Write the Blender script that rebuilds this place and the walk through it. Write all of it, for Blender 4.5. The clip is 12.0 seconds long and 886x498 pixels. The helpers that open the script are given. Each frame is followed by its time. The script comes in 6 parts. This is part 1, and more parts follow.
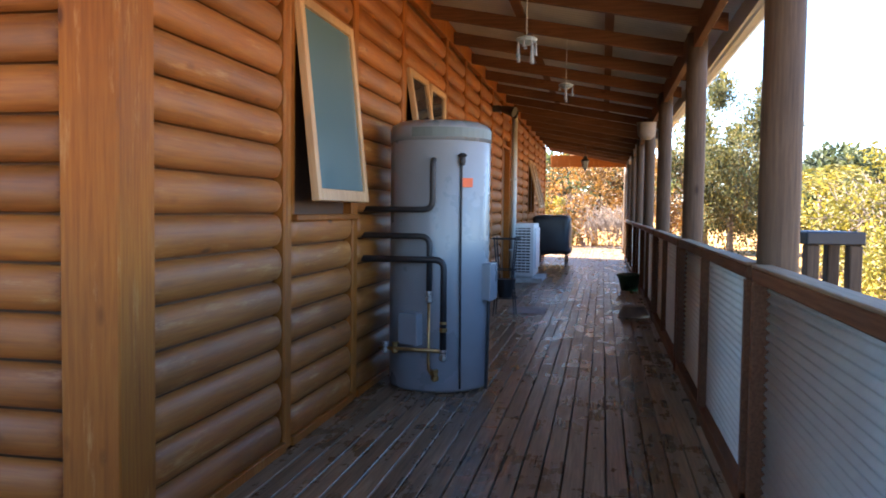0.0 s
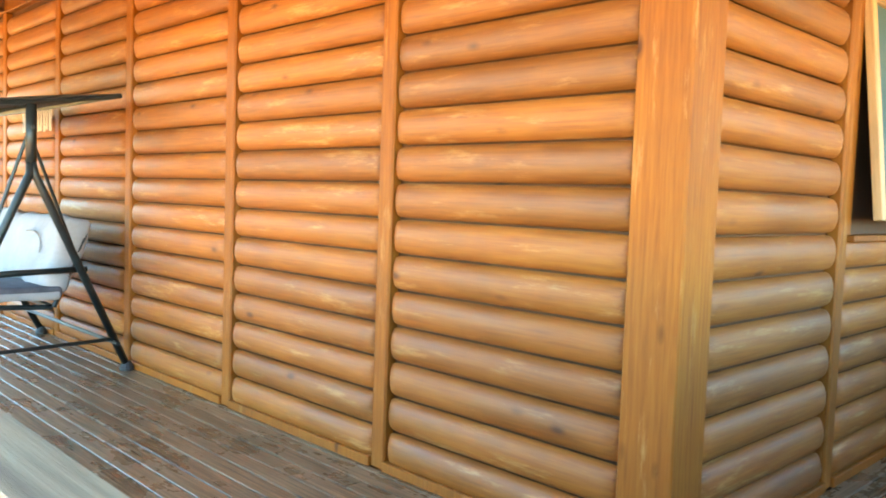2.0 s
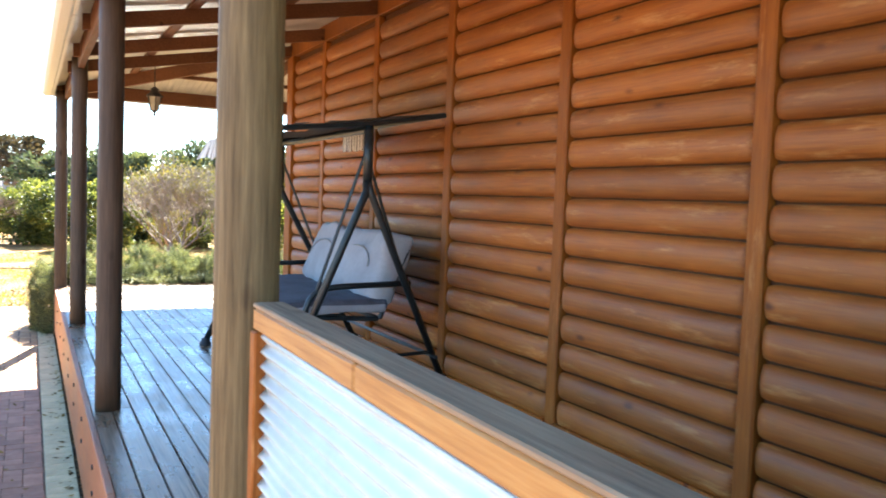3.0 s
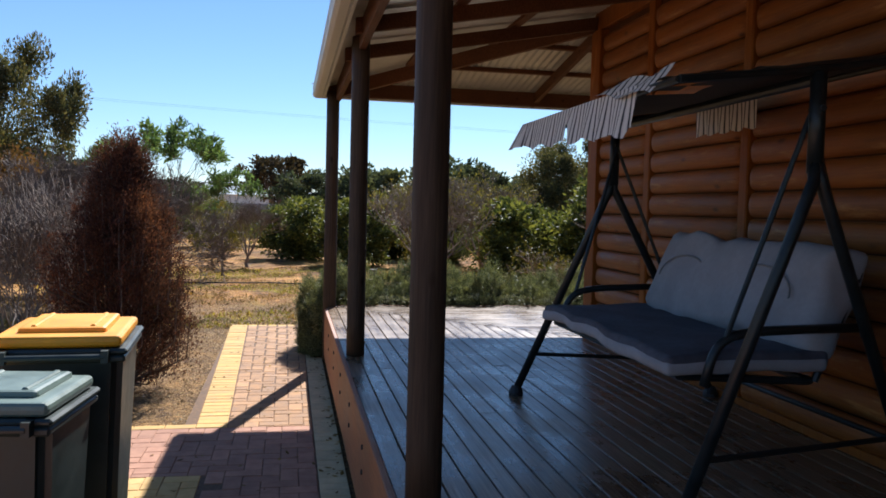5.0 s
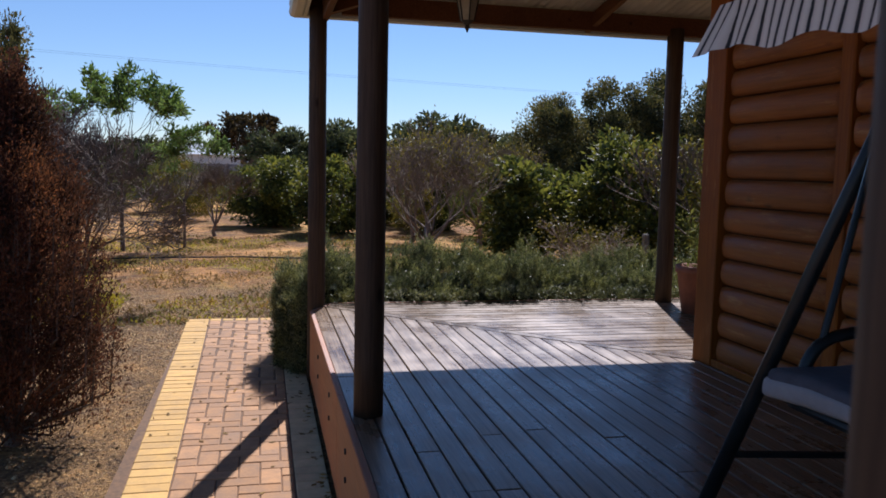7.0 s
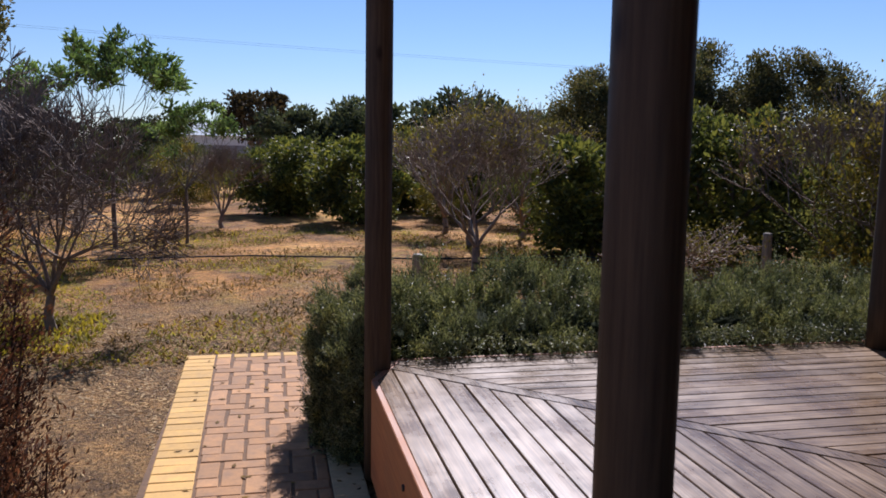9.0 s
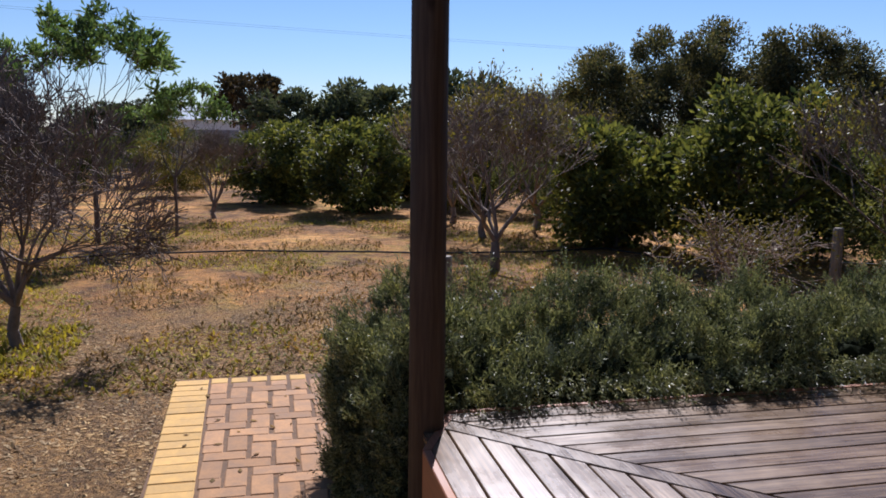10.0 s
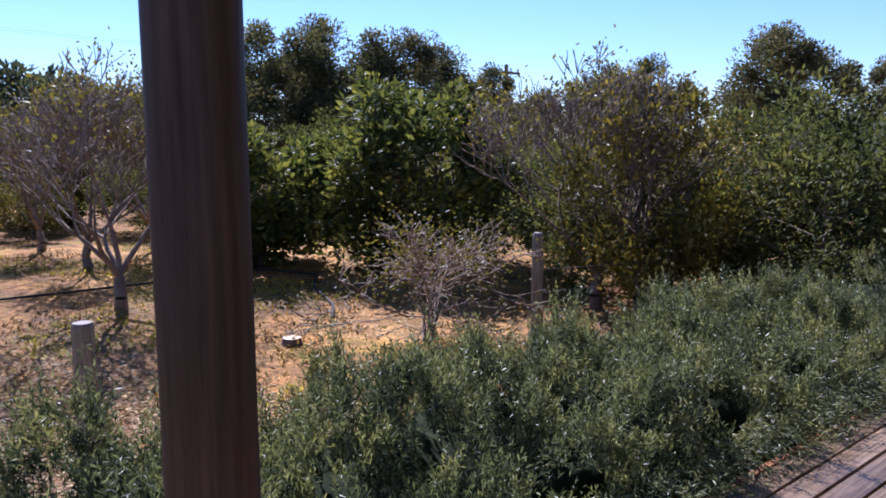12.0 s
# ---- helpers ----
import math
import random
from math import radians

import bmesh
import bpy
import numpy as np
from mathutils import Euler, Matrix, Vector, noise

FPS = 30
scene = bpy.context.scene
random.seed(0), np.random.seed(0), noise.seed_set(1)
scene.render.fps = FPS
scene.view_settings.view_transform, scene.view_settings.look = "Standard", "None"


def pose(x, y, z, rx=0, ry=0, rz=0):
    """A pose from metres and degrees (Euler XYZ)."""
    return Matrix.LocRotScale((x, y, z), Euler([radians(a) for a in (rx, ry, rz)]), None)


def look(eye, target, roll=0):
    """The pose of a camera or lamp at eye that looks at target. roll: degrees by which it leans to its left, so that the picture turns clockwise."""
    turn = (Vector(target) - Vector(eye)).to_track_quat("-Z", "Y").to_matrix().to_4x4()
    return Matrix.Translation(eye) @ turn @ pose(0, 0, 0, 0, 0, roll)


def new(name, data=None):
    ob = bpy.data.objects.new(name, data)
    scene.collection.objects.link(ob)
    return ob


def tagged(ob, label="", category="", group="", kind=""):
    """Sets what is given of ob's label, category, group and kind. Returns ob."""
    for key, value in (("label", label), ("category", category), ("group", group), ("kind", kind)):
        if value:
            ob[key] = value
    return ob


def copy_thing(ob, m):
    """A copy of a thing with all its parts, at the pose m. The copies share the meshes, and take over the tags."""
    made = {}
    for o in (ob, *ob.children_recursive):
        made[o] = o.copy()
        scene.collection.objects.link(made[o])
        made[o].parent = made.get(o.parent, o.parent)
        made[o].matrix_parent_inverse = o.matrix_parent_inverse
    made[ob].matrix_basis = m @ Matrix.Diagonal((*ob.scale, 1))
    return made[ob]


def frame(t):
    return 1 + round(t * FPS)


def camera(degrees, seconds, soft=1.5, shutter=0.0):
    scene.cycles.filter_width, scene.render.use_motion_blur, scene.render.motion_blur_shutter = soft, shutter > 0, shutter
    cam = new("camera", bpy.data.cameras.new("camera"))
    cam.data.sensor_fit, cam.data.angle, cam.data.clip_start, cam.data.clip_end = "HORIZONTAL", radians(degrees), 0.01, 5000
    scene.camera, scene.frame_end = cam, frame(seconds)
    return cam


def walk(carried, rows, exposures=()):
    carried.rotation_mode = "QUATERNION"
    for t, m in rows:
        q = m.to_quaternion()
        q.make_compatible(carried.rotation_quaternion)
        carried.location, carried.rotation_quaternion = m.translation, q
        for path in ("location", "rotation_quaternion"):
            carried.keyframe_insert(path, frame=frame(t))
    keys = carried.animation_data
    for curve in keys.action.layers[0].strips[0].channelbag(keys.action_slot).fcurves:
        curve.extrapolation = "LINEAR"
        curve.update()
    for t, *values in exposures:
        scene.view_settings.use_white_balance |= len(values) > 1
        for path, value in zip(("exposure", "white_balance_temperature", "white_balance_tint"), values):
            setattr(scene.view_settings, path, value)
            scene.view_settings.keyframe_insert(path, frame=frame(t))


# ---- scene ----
cam = camera(57.6, 12.0, 1.7, 0.12)
PATH = [
    (0, (1.431, -2.183, 1.13), (1.044, -0.224, 1.033), 0.7),
    (0.5, (1.358, -2.195, 1.157), (0.741, -0.295, 1.051), 1.5),
    (1, (1.316, -2.22, 1.161), (0.43, -0.431, 1.052), 1.7),
    (1.5, (1.3, -2.231, 1.181), (0.107, -0.631, 1.059), 2.0),
    (2, (1.255, -2.249, 1.199), (-0.172, -0.853, 1.072), 2.0),
    (2.5, (1.102, -2.354, 1.221), (-0.511, -1.179, 1.092), 1.9),
    (3, (0.83, -2.522, 1.222), (-0.945, -1.608, 1.101), 2.1),
    (3.5, (0.474, -2.604, 1.196), (-1.43, -2.0, 1.103), 2.3),
    (3.7, (0.297, -2.616, 1.184), (-1.637, -2.112, 1.105), 2.34),
    (5.3, (-1.395, -2.632, 1.094), (-3.357, -2.257, 0.995), 1.45),
    (5.5, (-1.659, -2.63, 1.087), (-3.62, -2.252, 0.986), 1.5),
    (6, (-2.261, -2.565, 1.09), (-4.217, -2.167, 0.957), 1.6),
    (6.5, (-2.883, -2.568, 1.096), (-4.831, -2.148, 0.932), 1.5),
    (7, (-3.462, -2.6, 1.121), (-5.404, -2.164, 0.925), 1.3),
    (7.2, (-3.708, -2.608, 1.121), (-5.648, -2.168, 0.914), 1.18),
    (8.8, (-5.588, -2.713, 1.152), (-7.528, -2.295, 0.917), 0.9),
    (9, (-5.829, -2.728, 1.153), (-7.769, -2.309, 0.906), 0.9),
    (9.5, (-6.417, -2.766, 1.157), (-8.356, -2.352, 0.893), 0.9),
    (10, (-6.956, -2.798, 1.152), (-8.887, -2.362, 0.866), 0.7),
    (10.5, (-7.499, -2.857, 1.145), (-9.426, -2.402, 0.859), 0.6),
    (11, (-7.945, -2.778, 1.165), (-9.815, -2.137, 0.863), 0.1),
    (11.5, (-8.396, -2.661, 1.149), (-10.073, -1.613, 0.852), -0.3),
    (12, (-8.839, -2.692, 1.131), (-10.323, -1.38, 0.855), -0.2),
]
walk(cam, [(t, look(eye, target, roll)) for t, eye, target, roll in PATH],
     [(0, 3.85, 6100, 15), (0.5, 4.35, 6600, 13), (1.0, 5.3, 7300, 11), (1.5, 5.15, 7250, 4), (2.1, 5.3, 7000, -10), (2.5, 4.15, 6500, -4), (3.0, 3.65, 6000, 5),
      (3.5, 2.6, 5900, 5), (3.7, 2.35, 5900, 8), (4.4, 1.4, 6000, 12), (5.5, 0.75, 5450, 13), (7.0, 0.5, 5650, 19), (9.0, 0.5, 5650, 22), (10.5, 0.45, 5450, 20), (11.5, 0.85, 4950, 31), (12, 1.15, 5100, 28)])

# ---- world and light ----
SUN_TO = Vector((-0.949, 0.315, 0.904)).normalized()
world = bpy.data.worlds.new("sky_world")
scene.world = world
world.use_nodes = True
wt = world.node_tree
sky = wt.nodes.new("ShaderNodeTexSky")
sky.sky_type = "NISHITA"
sky.sun_disc = False
sky.sun_elevation = math.asin(SUN_TO.z)
sky.sun_rotation = math.atan2(SUN_TO.x, SUN_TO.y)
sky.air_density, sky.dust_density, sky.ozone_density = 1.0, 0.0, 5.0
wt.links.new(sky.outputs[0], wt.nodes["Background"].inputs[0])
wt.nodes["Background"].inputs[1].default_value = 0.065
sun = new("sun", bpy.data.lights.new("sun", "SUN"))
sun.data.energy = 5.0
sun.data.angle = radians(0.53)
sun.data.color = (1.0, 0.93, 0.82)
sun.rotation_euler = SUN_TO.to_track_quat("Z", "Y").to_euler()
sun.location = (0, 0, 12)


# ---- materials ----
def material(name, rough=0.6, metal=0.0):
    m = bpy.data.materials.new(name)
    m.use_nodes = True
    b = m.node_tree.nodes["Principled BSDF"]
    b.inputs["Roughness"].default_value = rough
    b.inputs["Metallic"].default_value = metal
    return m, m.node_tree, b


def ramp(nt, src, stops):
    r = nt.nodes.new("ShaderNodeValToRGB")
    while len(r.color_ramp.elements) < len(stops):
        r.color_ramp.elements.new(0.5)
    for e, (p, c) in zip(r.color_ramp.elements, stops):
        e.position, e.color = p, (*c, 1)
    nt.links.new(src, r.inputs[0])
    return r.outputs[0]


def noise_tex(nt, scale, detail=5, stretch=(1, 1, 1), rough=0.6, space="Object"):
    co = nt.nodes.new("ShaderNodeTexCoord")
    mp = nt.nodes.new("ShaderNodeMapping")
    mp.inputs["Scale"].default_value = stretch
    nt.links.new(co.outputs[space], mp.inputs[0])
    n = nt.nodes.new("ShaderNodeTexNoise")
    n.inputs["Scale"].default_value = scale
    n.inputs["Detail"].default_value = detail
    n.inputs["Roughness"].default_value = rough
    if space == "Object":
        oi = nt.nodes.new("ShaderNodeObjectInfo")
        ad = nt.nodes.new("ShaderNodeVectorMath")
        mul = nt.nodes.new("ShaderNodeMath")
        mul.operation = "MULTIPLY"
        mul.inputs[1].default_value = 37.0
        nt.links.new(oi.outputs["Random"], mul.inputs[0])
        nt.links.new(mp.outputs[0], ad.inputs[0])
        nt.links.new(mul.outputs[0], ad.inputs[1])
        nt.links.new(ad.outputs[0], n.inputs["Vector"])
    else:
        nt.links.new(mp.outputs[0], n.inputs["Vector"])
    return n.outputs[0]


def mix(nt, a, b, fac, kind="MIX"):
    m = nt.nodes.new("ShaderNodeMix")
    m.data_type = "RGBA"
    m.blend_type = kind
    for sock, v in ((m.inputs[0], fac), (m.inputs[6], a), (m.inputs[7], b)):
        if isinstance(v, bpy.types.NodeSocket):
            nt.links.new(v, sock)
        elif isinstance(v, tuple):
            sock.default_value = (*v, 1)
        else:
            sock.default_value = v
    return m.outputs[2]


def bump(nt, b, height, strength=0.3, dist=0.01):
    n = nt.nodes.new("ShaderNodeBump")
    n.inputs["Strength"].default_value = strength
    n.inputs["Distance"].default_value = dist
    nt.links.new(height, n.inputs["Height"])
    nt.links.new(n.outputs[0], b.inputs["Normal"])


def vary(nt, col, lo, hi, island=False):
    """Lightens or darkens a colour from piece to piece."""
    if island:
        r = nt.nodes.new("ShaderNodeNewGeometry").outputs["Random Per Island"]
    else:
        r = nt.nodes.new("ShaderNodeObjectInfo").outputs["Random"]
    f = ramp(nt, r, [(0, (lo,) * 3), (1, (hi,) * 3)])
    return mix(nt, col, f, 1.0, "MULTIPLY")


def wood(name, dark, mid, light, axis, rough=0.5, knots=True, spread=(0.8, 1.15), relief=0.25, scale=1.0, coat=0.0, worn=None):
    m, nt, b = material(name, rough)
    st = [20, 20, 20]
    st[axis] = 0.9
    grain = noise_tex(nt, 4 * scale, 8, tuple(st), 0.65)
    broad = noise_tex(nt, 1.6, 3, (1, 1, 1))
    col = ramp(nt, grain, [(0.3, dark), (0.5, mid), (0.72, light)])
    col = mix(nt, col, ramp(nt, broad, [(0.35, (0.72, 0.68, 0.66)), (0.65, (1.1, 1.08, 1.05))]), 0.8, "MULTIPLY")
    if knots:
        co = nt.nodes.new("ShaderNodeTexCoord")
        mp = nt.nodes.new("ShaderNodeMapping")
        ks = [1, 1, 1]
        ks[axis] = 0.45
        mp.inputs["Scale"].default_value = ks
        oi = nt.nodes.new("ShaderNodeObjectInfo")
        ad = nt.nodes.new("ShaderNodeVectorMath")
        mu = nt.nodes.new("ShaderNodeMath")
        mu.operation = "MULTIPLY"
        mu.inputs[1].default_value = 53.0
        nt.links.new(oi.outputs["Random"], mu.inputs[0])
        nt.links.new(co.outputs["Object"], mp.inputs[0])
        nt.links.new(mp.outputs[0], ad.inputs[0])
        nt.links.new(mu.outputs[0], ad.inputs[1])
        v = nt.nodes.new("ShaderNodeTexVoronoi")
        v.inputs["Scale"].default_value = 5.5
        nt.links.new(ad.outputs[0], v.inputs["Vector"])
        k = ramp(nt, v.outputs["Distance"], [(0.045, (0.24, 0.17, 0.13)), (0.075, (0.62, 0.55, 0.5)), (0.12, (1, 1, 1))])
        col = mix(nt, col, k, 0.85, "MULTIPLY")
    if worn:
        # thin bleached streaks where the stain has weathered off
        ws = [9, 9, 9]
        ws[axis] = 1.3
        streak = noise_tex(nt, 1.7, 7, tuple(ws), 0.72)
        col = mix(nt, col, worn, ramp(nt, streak, [(0.57, (0, 0, 0)), (0.68, (0.7, 0.7, 0.7))]))
    col = vary(nt, col, *spread)
    nt.links.new(col, b.inputs["Base Color"])
    rv = ramp(nt, broad, [(0.35, (max(0.05, rough - 0.06),) * 3), (0.65, (rough + 0.07,) * 3)])
    nt.links.new(rv, b.inputs["Roughness"])
    b.inputs["Coat Weight"].default_value = coat
    b.inputs["Coat Roughness"].default_value = 0.35
    bump(nt, b, grain, relief, 0.004)
    return m


def plain(name, col, rough=0.5, metal=0.0, var=0.2, scale=8.0, relief=0.05, spread=None):
    m, nt, b = material(name, rough, metal)
    n = noise_tex(nt, scale, 6)
    n2 = noise_tex(nt, scale * 9, 3)
    lo = tuple(c * (1 - var) for c in col)
    hi = tuple(min(1, c * (1 + var)) for c in col)
    c = ramp(nt, n, [(0.35, lo), (0.65, hi)])
    c = mix(nt, c, ramp(nt, n2, [(0.3, (1 - var * 0.6,) * 3), (0.7, (1, 1, 1))]), 1.0, "MULTIPLY")
    if spread:
        c = vary(nt, c, *spread)
    nt.links.new(c, b.inputs["Base Color"])
    rr = ramp(nt, n, [(0.3, (max(0.02, rough - 0.08),) * 3), (0.7, (min(1, rough + 0.1),) * 3)])
    nt.links.new(rr, b.inputs["Roughness"])
    if relief:
        bump(nt, b, n2, relief, 0.003)
    return m


def leafy(name, dark, light, rough=0.5, through_light=0.35, clump=1.3):
    m, nt, b = material(name, rough)
    b.inputs["Specular IOR Level"].default_value = 0.25
    geo = nt.nodes.new("ShaderNodeNewGeometry")
    c = ramp(nt, geo.outputs["Random Per Island"], [(0.0, dark), (0.6, tuple((a + q) / 2 for a, q in zip(dark, light))), (1.0, light)])
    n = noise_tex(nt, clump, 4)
    # Clump noise paints cool shade and warm sunlit tone into the leaf colour.
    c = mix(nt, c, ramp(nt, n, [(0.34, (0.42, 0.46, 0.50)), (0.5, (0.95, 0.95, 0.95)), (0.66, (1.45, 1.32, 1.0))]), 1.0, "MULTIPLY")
    nt.links.new(c, b.inputs["Base Color"])
    tr = nt.nodes.new("ShaderNodeBsdfTranslucent")
    nt.links.new(mix(nt, c, (1.0, 1.0, 0.35), 0.5, "MULTIPLY"), tr.inputs[0])
    ms = nt.nodes.new("ShaderNodeMixShader")
    ms.inputs[0].default_value = through_light
    nt.links.new(b.outputs[0], ms.inputs[1])
    nt.links.new(tr.outputs[0], ms.inputs[2])
    nt.links.new(ms.outputs[0], nt.nodes["Material Output"].inputs[0])
    return m


LOG = wood("stained_log_wood", (0.200, 0.055, 0.006), (0.265, 0.084, 0.008), (0.315, 0.114, 0.013), 0, 0.58, spread=(0.80, 1.14), coat=0.03, relief=0.18, worn=(0.42, 0.205, 0.062))
TRIM = wood("stained_trim_wood", (0.195, 0.054, 0.006), (0.258, 0.081, 0.008), (0.305, 0.108, 0.0125), 2, 0.6, coat=0.03, relief=0.15, worn=(0.40, 0.19, 0.06))
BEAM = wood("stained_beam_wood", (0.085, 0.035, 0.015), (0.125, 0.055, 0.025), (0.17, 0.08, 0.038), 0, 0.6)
POST = wood("treated_pine_post", (0.042, 0.027, 0.017), (0.068, 0.045, 0.028), (0.098, 0.066, 0.042), 2, 0.6, relief=0.3)
POST_PALE = wood("sun_bleached_pine_post", (0.060, 0.043, 0.018), (0.118, 0.086, 0.038), (0.19, 0.145, 0.070), 2, 0.65, relief=0.5)
RAIL = wood("weathered_rail_wood", (0.17, 0.115, 0.062), (0.27, 0.19, 0.105), (0.37, 0.275, 0.16), 0, 0.75, relief=0.5)


def decking(name, axis):
    """Oiled, weathered boards: fine grain, worn pale patches and a broken sheen."""
    m, nt, b = material(name, 0.35)
    st = [26, 26, 26]
    st[axis] = 0.8
    grain = noise_tex(nt, 3.2, 8, tuple(st), 0.7)
    st2 = [6, 6, 6]
    st2[axis] = 0.7
    patch = noise_tex(nt, 1.5, 5, tuple(st2), 0.65)
    geo = nt.nodes.new("ShaderNodeNewGeometry")
    wide = nt.nodes.new("ShaderNodeTexNoise")
    wide.inputs["Scale"].default_value = 2.6
    wide.inputs["Detail"].default_value = 6
    wide.inputs["Roughness"].default_value = 0.65
    nt.links.new(geo.outputs["Position"], wide.inputs["Vector"])
    both = nt.nodes.new("ShaderNodeMath")
    both.operation = "MULTIPLY_ADD"
    both.inputs[1].default_value = 0.55
    half = nt.nodes.new("ShaderNodeMath")
    half.operation = "MULTIPLY"
    half.inputs[1].default_value = 0.45
    nt.links.new(patch, half.inputs[0])
    nt.links.new(wide.outputs[0], both.inputs[0])
    nt.links.new(half.outputs[0], both.inputs[2])
    patch = both.outputs[0]
    col = ramp(nt, grain, [(0.28, (0.050, 0.029, 0.016)), (0.47, (0.168, 0.108, 0.060)), (0.70, (0.345, 0.238, 0.142))])
    col = mix(nt, col, ramp(nt, patch, [(0.38, (0.66, 0.62, 0.59)), (0.5, (1, 1, 1)), (0.62, (1.22, 1.2, 1.15))]), 1.0, "MULTIPLY")
    col = vary(nt, col, 0.78, 1.12)
    nt.links.new(col, b.inputs["Base Color"])
    nt.links.new(ramp(nt, patch, [(0.40, (0.22,) * 3), (0.5, (0.30,) * 3), (0.60, (0.39,) * 3)]), b.inputs["Roughness"])
    b.inputs["Specular IOR Level"].default_value = 0.38
    bump(nt, b, grain, 0.2, 0.003)
    return m


DECK_X = decking("deck_board_wood", 0)
DECK_Y = decking("deck_board_wood_across", 1)
for dull in (BEAM, POST, TRIM, POST_PALE):
    dull.node_tree.nodes["Principled BSDF"].inputs["Specular IOR Level"].default_value = 0.22
CREAM = plain("cream_painted_steel", (0.50, 0.54, 0.54), 0.35, 0.0, 0.06, 2.0, 0.02)
SHEET = plain("galvanised_roof_sheet", (0.50, 0.50, 0.475), 0.4, 0.2, 0.12, 2.5, 0.02)
PANEL = plain("zinc_corrugated_panel", (0.52, 0.62, 0.60), 0.42, 0.25, 0.1, 3.0, 0.02)
HEATER = plain("cream_enamel_steel", (0.22, 0.24, 0.26), 0.3, 0.0, 0.05, 2.0, 0.01)
BLACK = plain("black_rubber", (0.018, 0.018, 0.02), 0.55, 0.0, 0.3, 20, 0.05)
FRAME = plain("dark_green_black_paint", (0.016, 0.022, 0.024), 0.38, 0.3, 0.3, 12, 0.05)
BRASS = plain("dull_brass", (0.45, 0.30, 0.12), 0.35, 0.9, 0.25, 20, 0.05)
STEEL = plain("worn_steel", (0.45, 0.45, 0.44), 0.35, 0.9, 0.2, 20, 0.05)
ORANGE = plain("orange_sticker", (0.75, 0.13, 0.03), 0.5, 0, 0.1, 10, 0)
WHITE = plain("white_plastic", (0.72, 0.73, 0.72), 0.4, 0, 0.06, 4, 0.02)
GREYP = plain("grey_label", (0.22, 0.27, 0.30), 0.45, 0, 0.08, 6, 0)
SILL = wood("pale_window_timber", (0.36, 0.20, 0.09), (0.46, 0.28, 0.13), (0.55, 0.36, 0.19), 2, 0.5, knots=False)


# ---- shape helpers ----
def link(name, data, parent=None):
    ob = new(name, data)
    if parent is not None:
        ob.parent = parent
    return ob


def mesh_of(name, bm, mat, smooth=False):
    me = bpy.data.meshes.new(name)
    bm.normal_update()
    if smooth:
        for f in bm.faces:
            f.smooth = True
    bm.to_mesh(me)
    bm.free()
    me.materials.append(mat)
    return me


def part(name, bm, mat, parent=None, label="", smooth=False):
    ob = link(name, mesh_of(name, bm, mat, smooth), parent)
    if label:
        ob["label"] = label
    return ob


def thing(name, label, category, at=(0, 0, 0), turn=0.0, group="", kind=""):
    e = new(name)
    e.empty_display_size = 0.1
    e.matrix_basis = pose(at[0], at[1], at[2], 0, 0, turn)
    return tagged(e, label, category, group, kind)


def box(bm, x0, x1, y0, y1, z0, z1, bev=0.0, seg=1):
    g = bmesh.ops.create_cube(bm, size=1.0)
    vs = g["verts"]
    for v in vs:
        v.co = Vector(((x0 + x1) / 2 + v.co.x * (x1 - x0), (y0 + y1) / 2 + v.co.y * (y1 - y0), (z0 + z1) / 2 + v.co.z * (z1 - z0)))
    if bev:
        es = list({e for v in vs for e in v.link_edges})
        bmesh.ops.bevel(bm, geom=es, offset=bev, segments=seg, affect="EDGES", profile=0.6)


def boxed(*a, **k):
    bm = bmesh.new()
    box(bm, *a, **k)
    return bm


def ring(bm, c, u, v, r, n):
    return [bm.verts.new(c + (u * math.cos(2 * math.pi * i / n) + v * math.sin(2 * math.pi * i / n)) * r) for i in range(n)]


def tube(bm, pts, radii, n=8, cap=True):
    pts = [Vector(p) for p in pts]
    if not isinstance(radii, (list, tuple)):
        radii = [radii] * len(pts)
    prev, u = None, None
    for i, p in enumerate(pts):
        d = (pts[min(i + 1, len(pts) - 1)] - pts[max(i - 1, 0)]).normalized()
        if u is None:
            u = d.orthogonal().normalized()
        u = (u - d * u.dot(d))
        u = u.normalized() if u.length > 1e-6 else d.orthogonal().normalized()
        w = d.cross(u)
        r = ring(bm, p, u, w, radii[i], n)
        if prev:
            for k in range(n):
                bm.faces.new((prev[k], prev[(k + 1) % n], r[(k + 1) % n], r[k]))
        elif cap:
            bm.faces.new(list(reversed(r)))
        prev = r
    if cap:
        bm.faces.new(prev)


def tubed(pts, radii, n=8):
    bm = bmesh.new()
    tube(bm, pts, radii, n)
    return bm


def lathe(bm, prof, n=24, c=(0, 0, 0)):
    rings = []
    for r, z in prof:
        rings.append([bm.verts.new((c[0] + r * math.cos(2 * math.pi * i / n), c[1] + r * math.sin(2 * math.pi * i / n), c[2] + z)) for i in range(n)])
    for a, b in zip(rings, rings[1:]):
        for k in range(n):
            bm.faces.new((a[k], a[(k + 1) % n], b[(k + 1) % n], b[k]))
    bm.faces.new(list(reversed(rings[0])))
    bm.faces.new(rings[-1])


def prism(bm, outline, z0, z1):
    lo = [bm.verts.new((x, y, z0)) for x, y in outline]
    hi = [bm.verts.new((x, y, z1)) for x, y in outline]
    n = len(outline)
    bm.faces.new(list(reversed(lo)))
    bm.faces.new(hi)
    for i in range(n):
        bm.faces.new((lo[i], lo[(i + 1) % n], hi[(i + 1) % n], hi[i]))


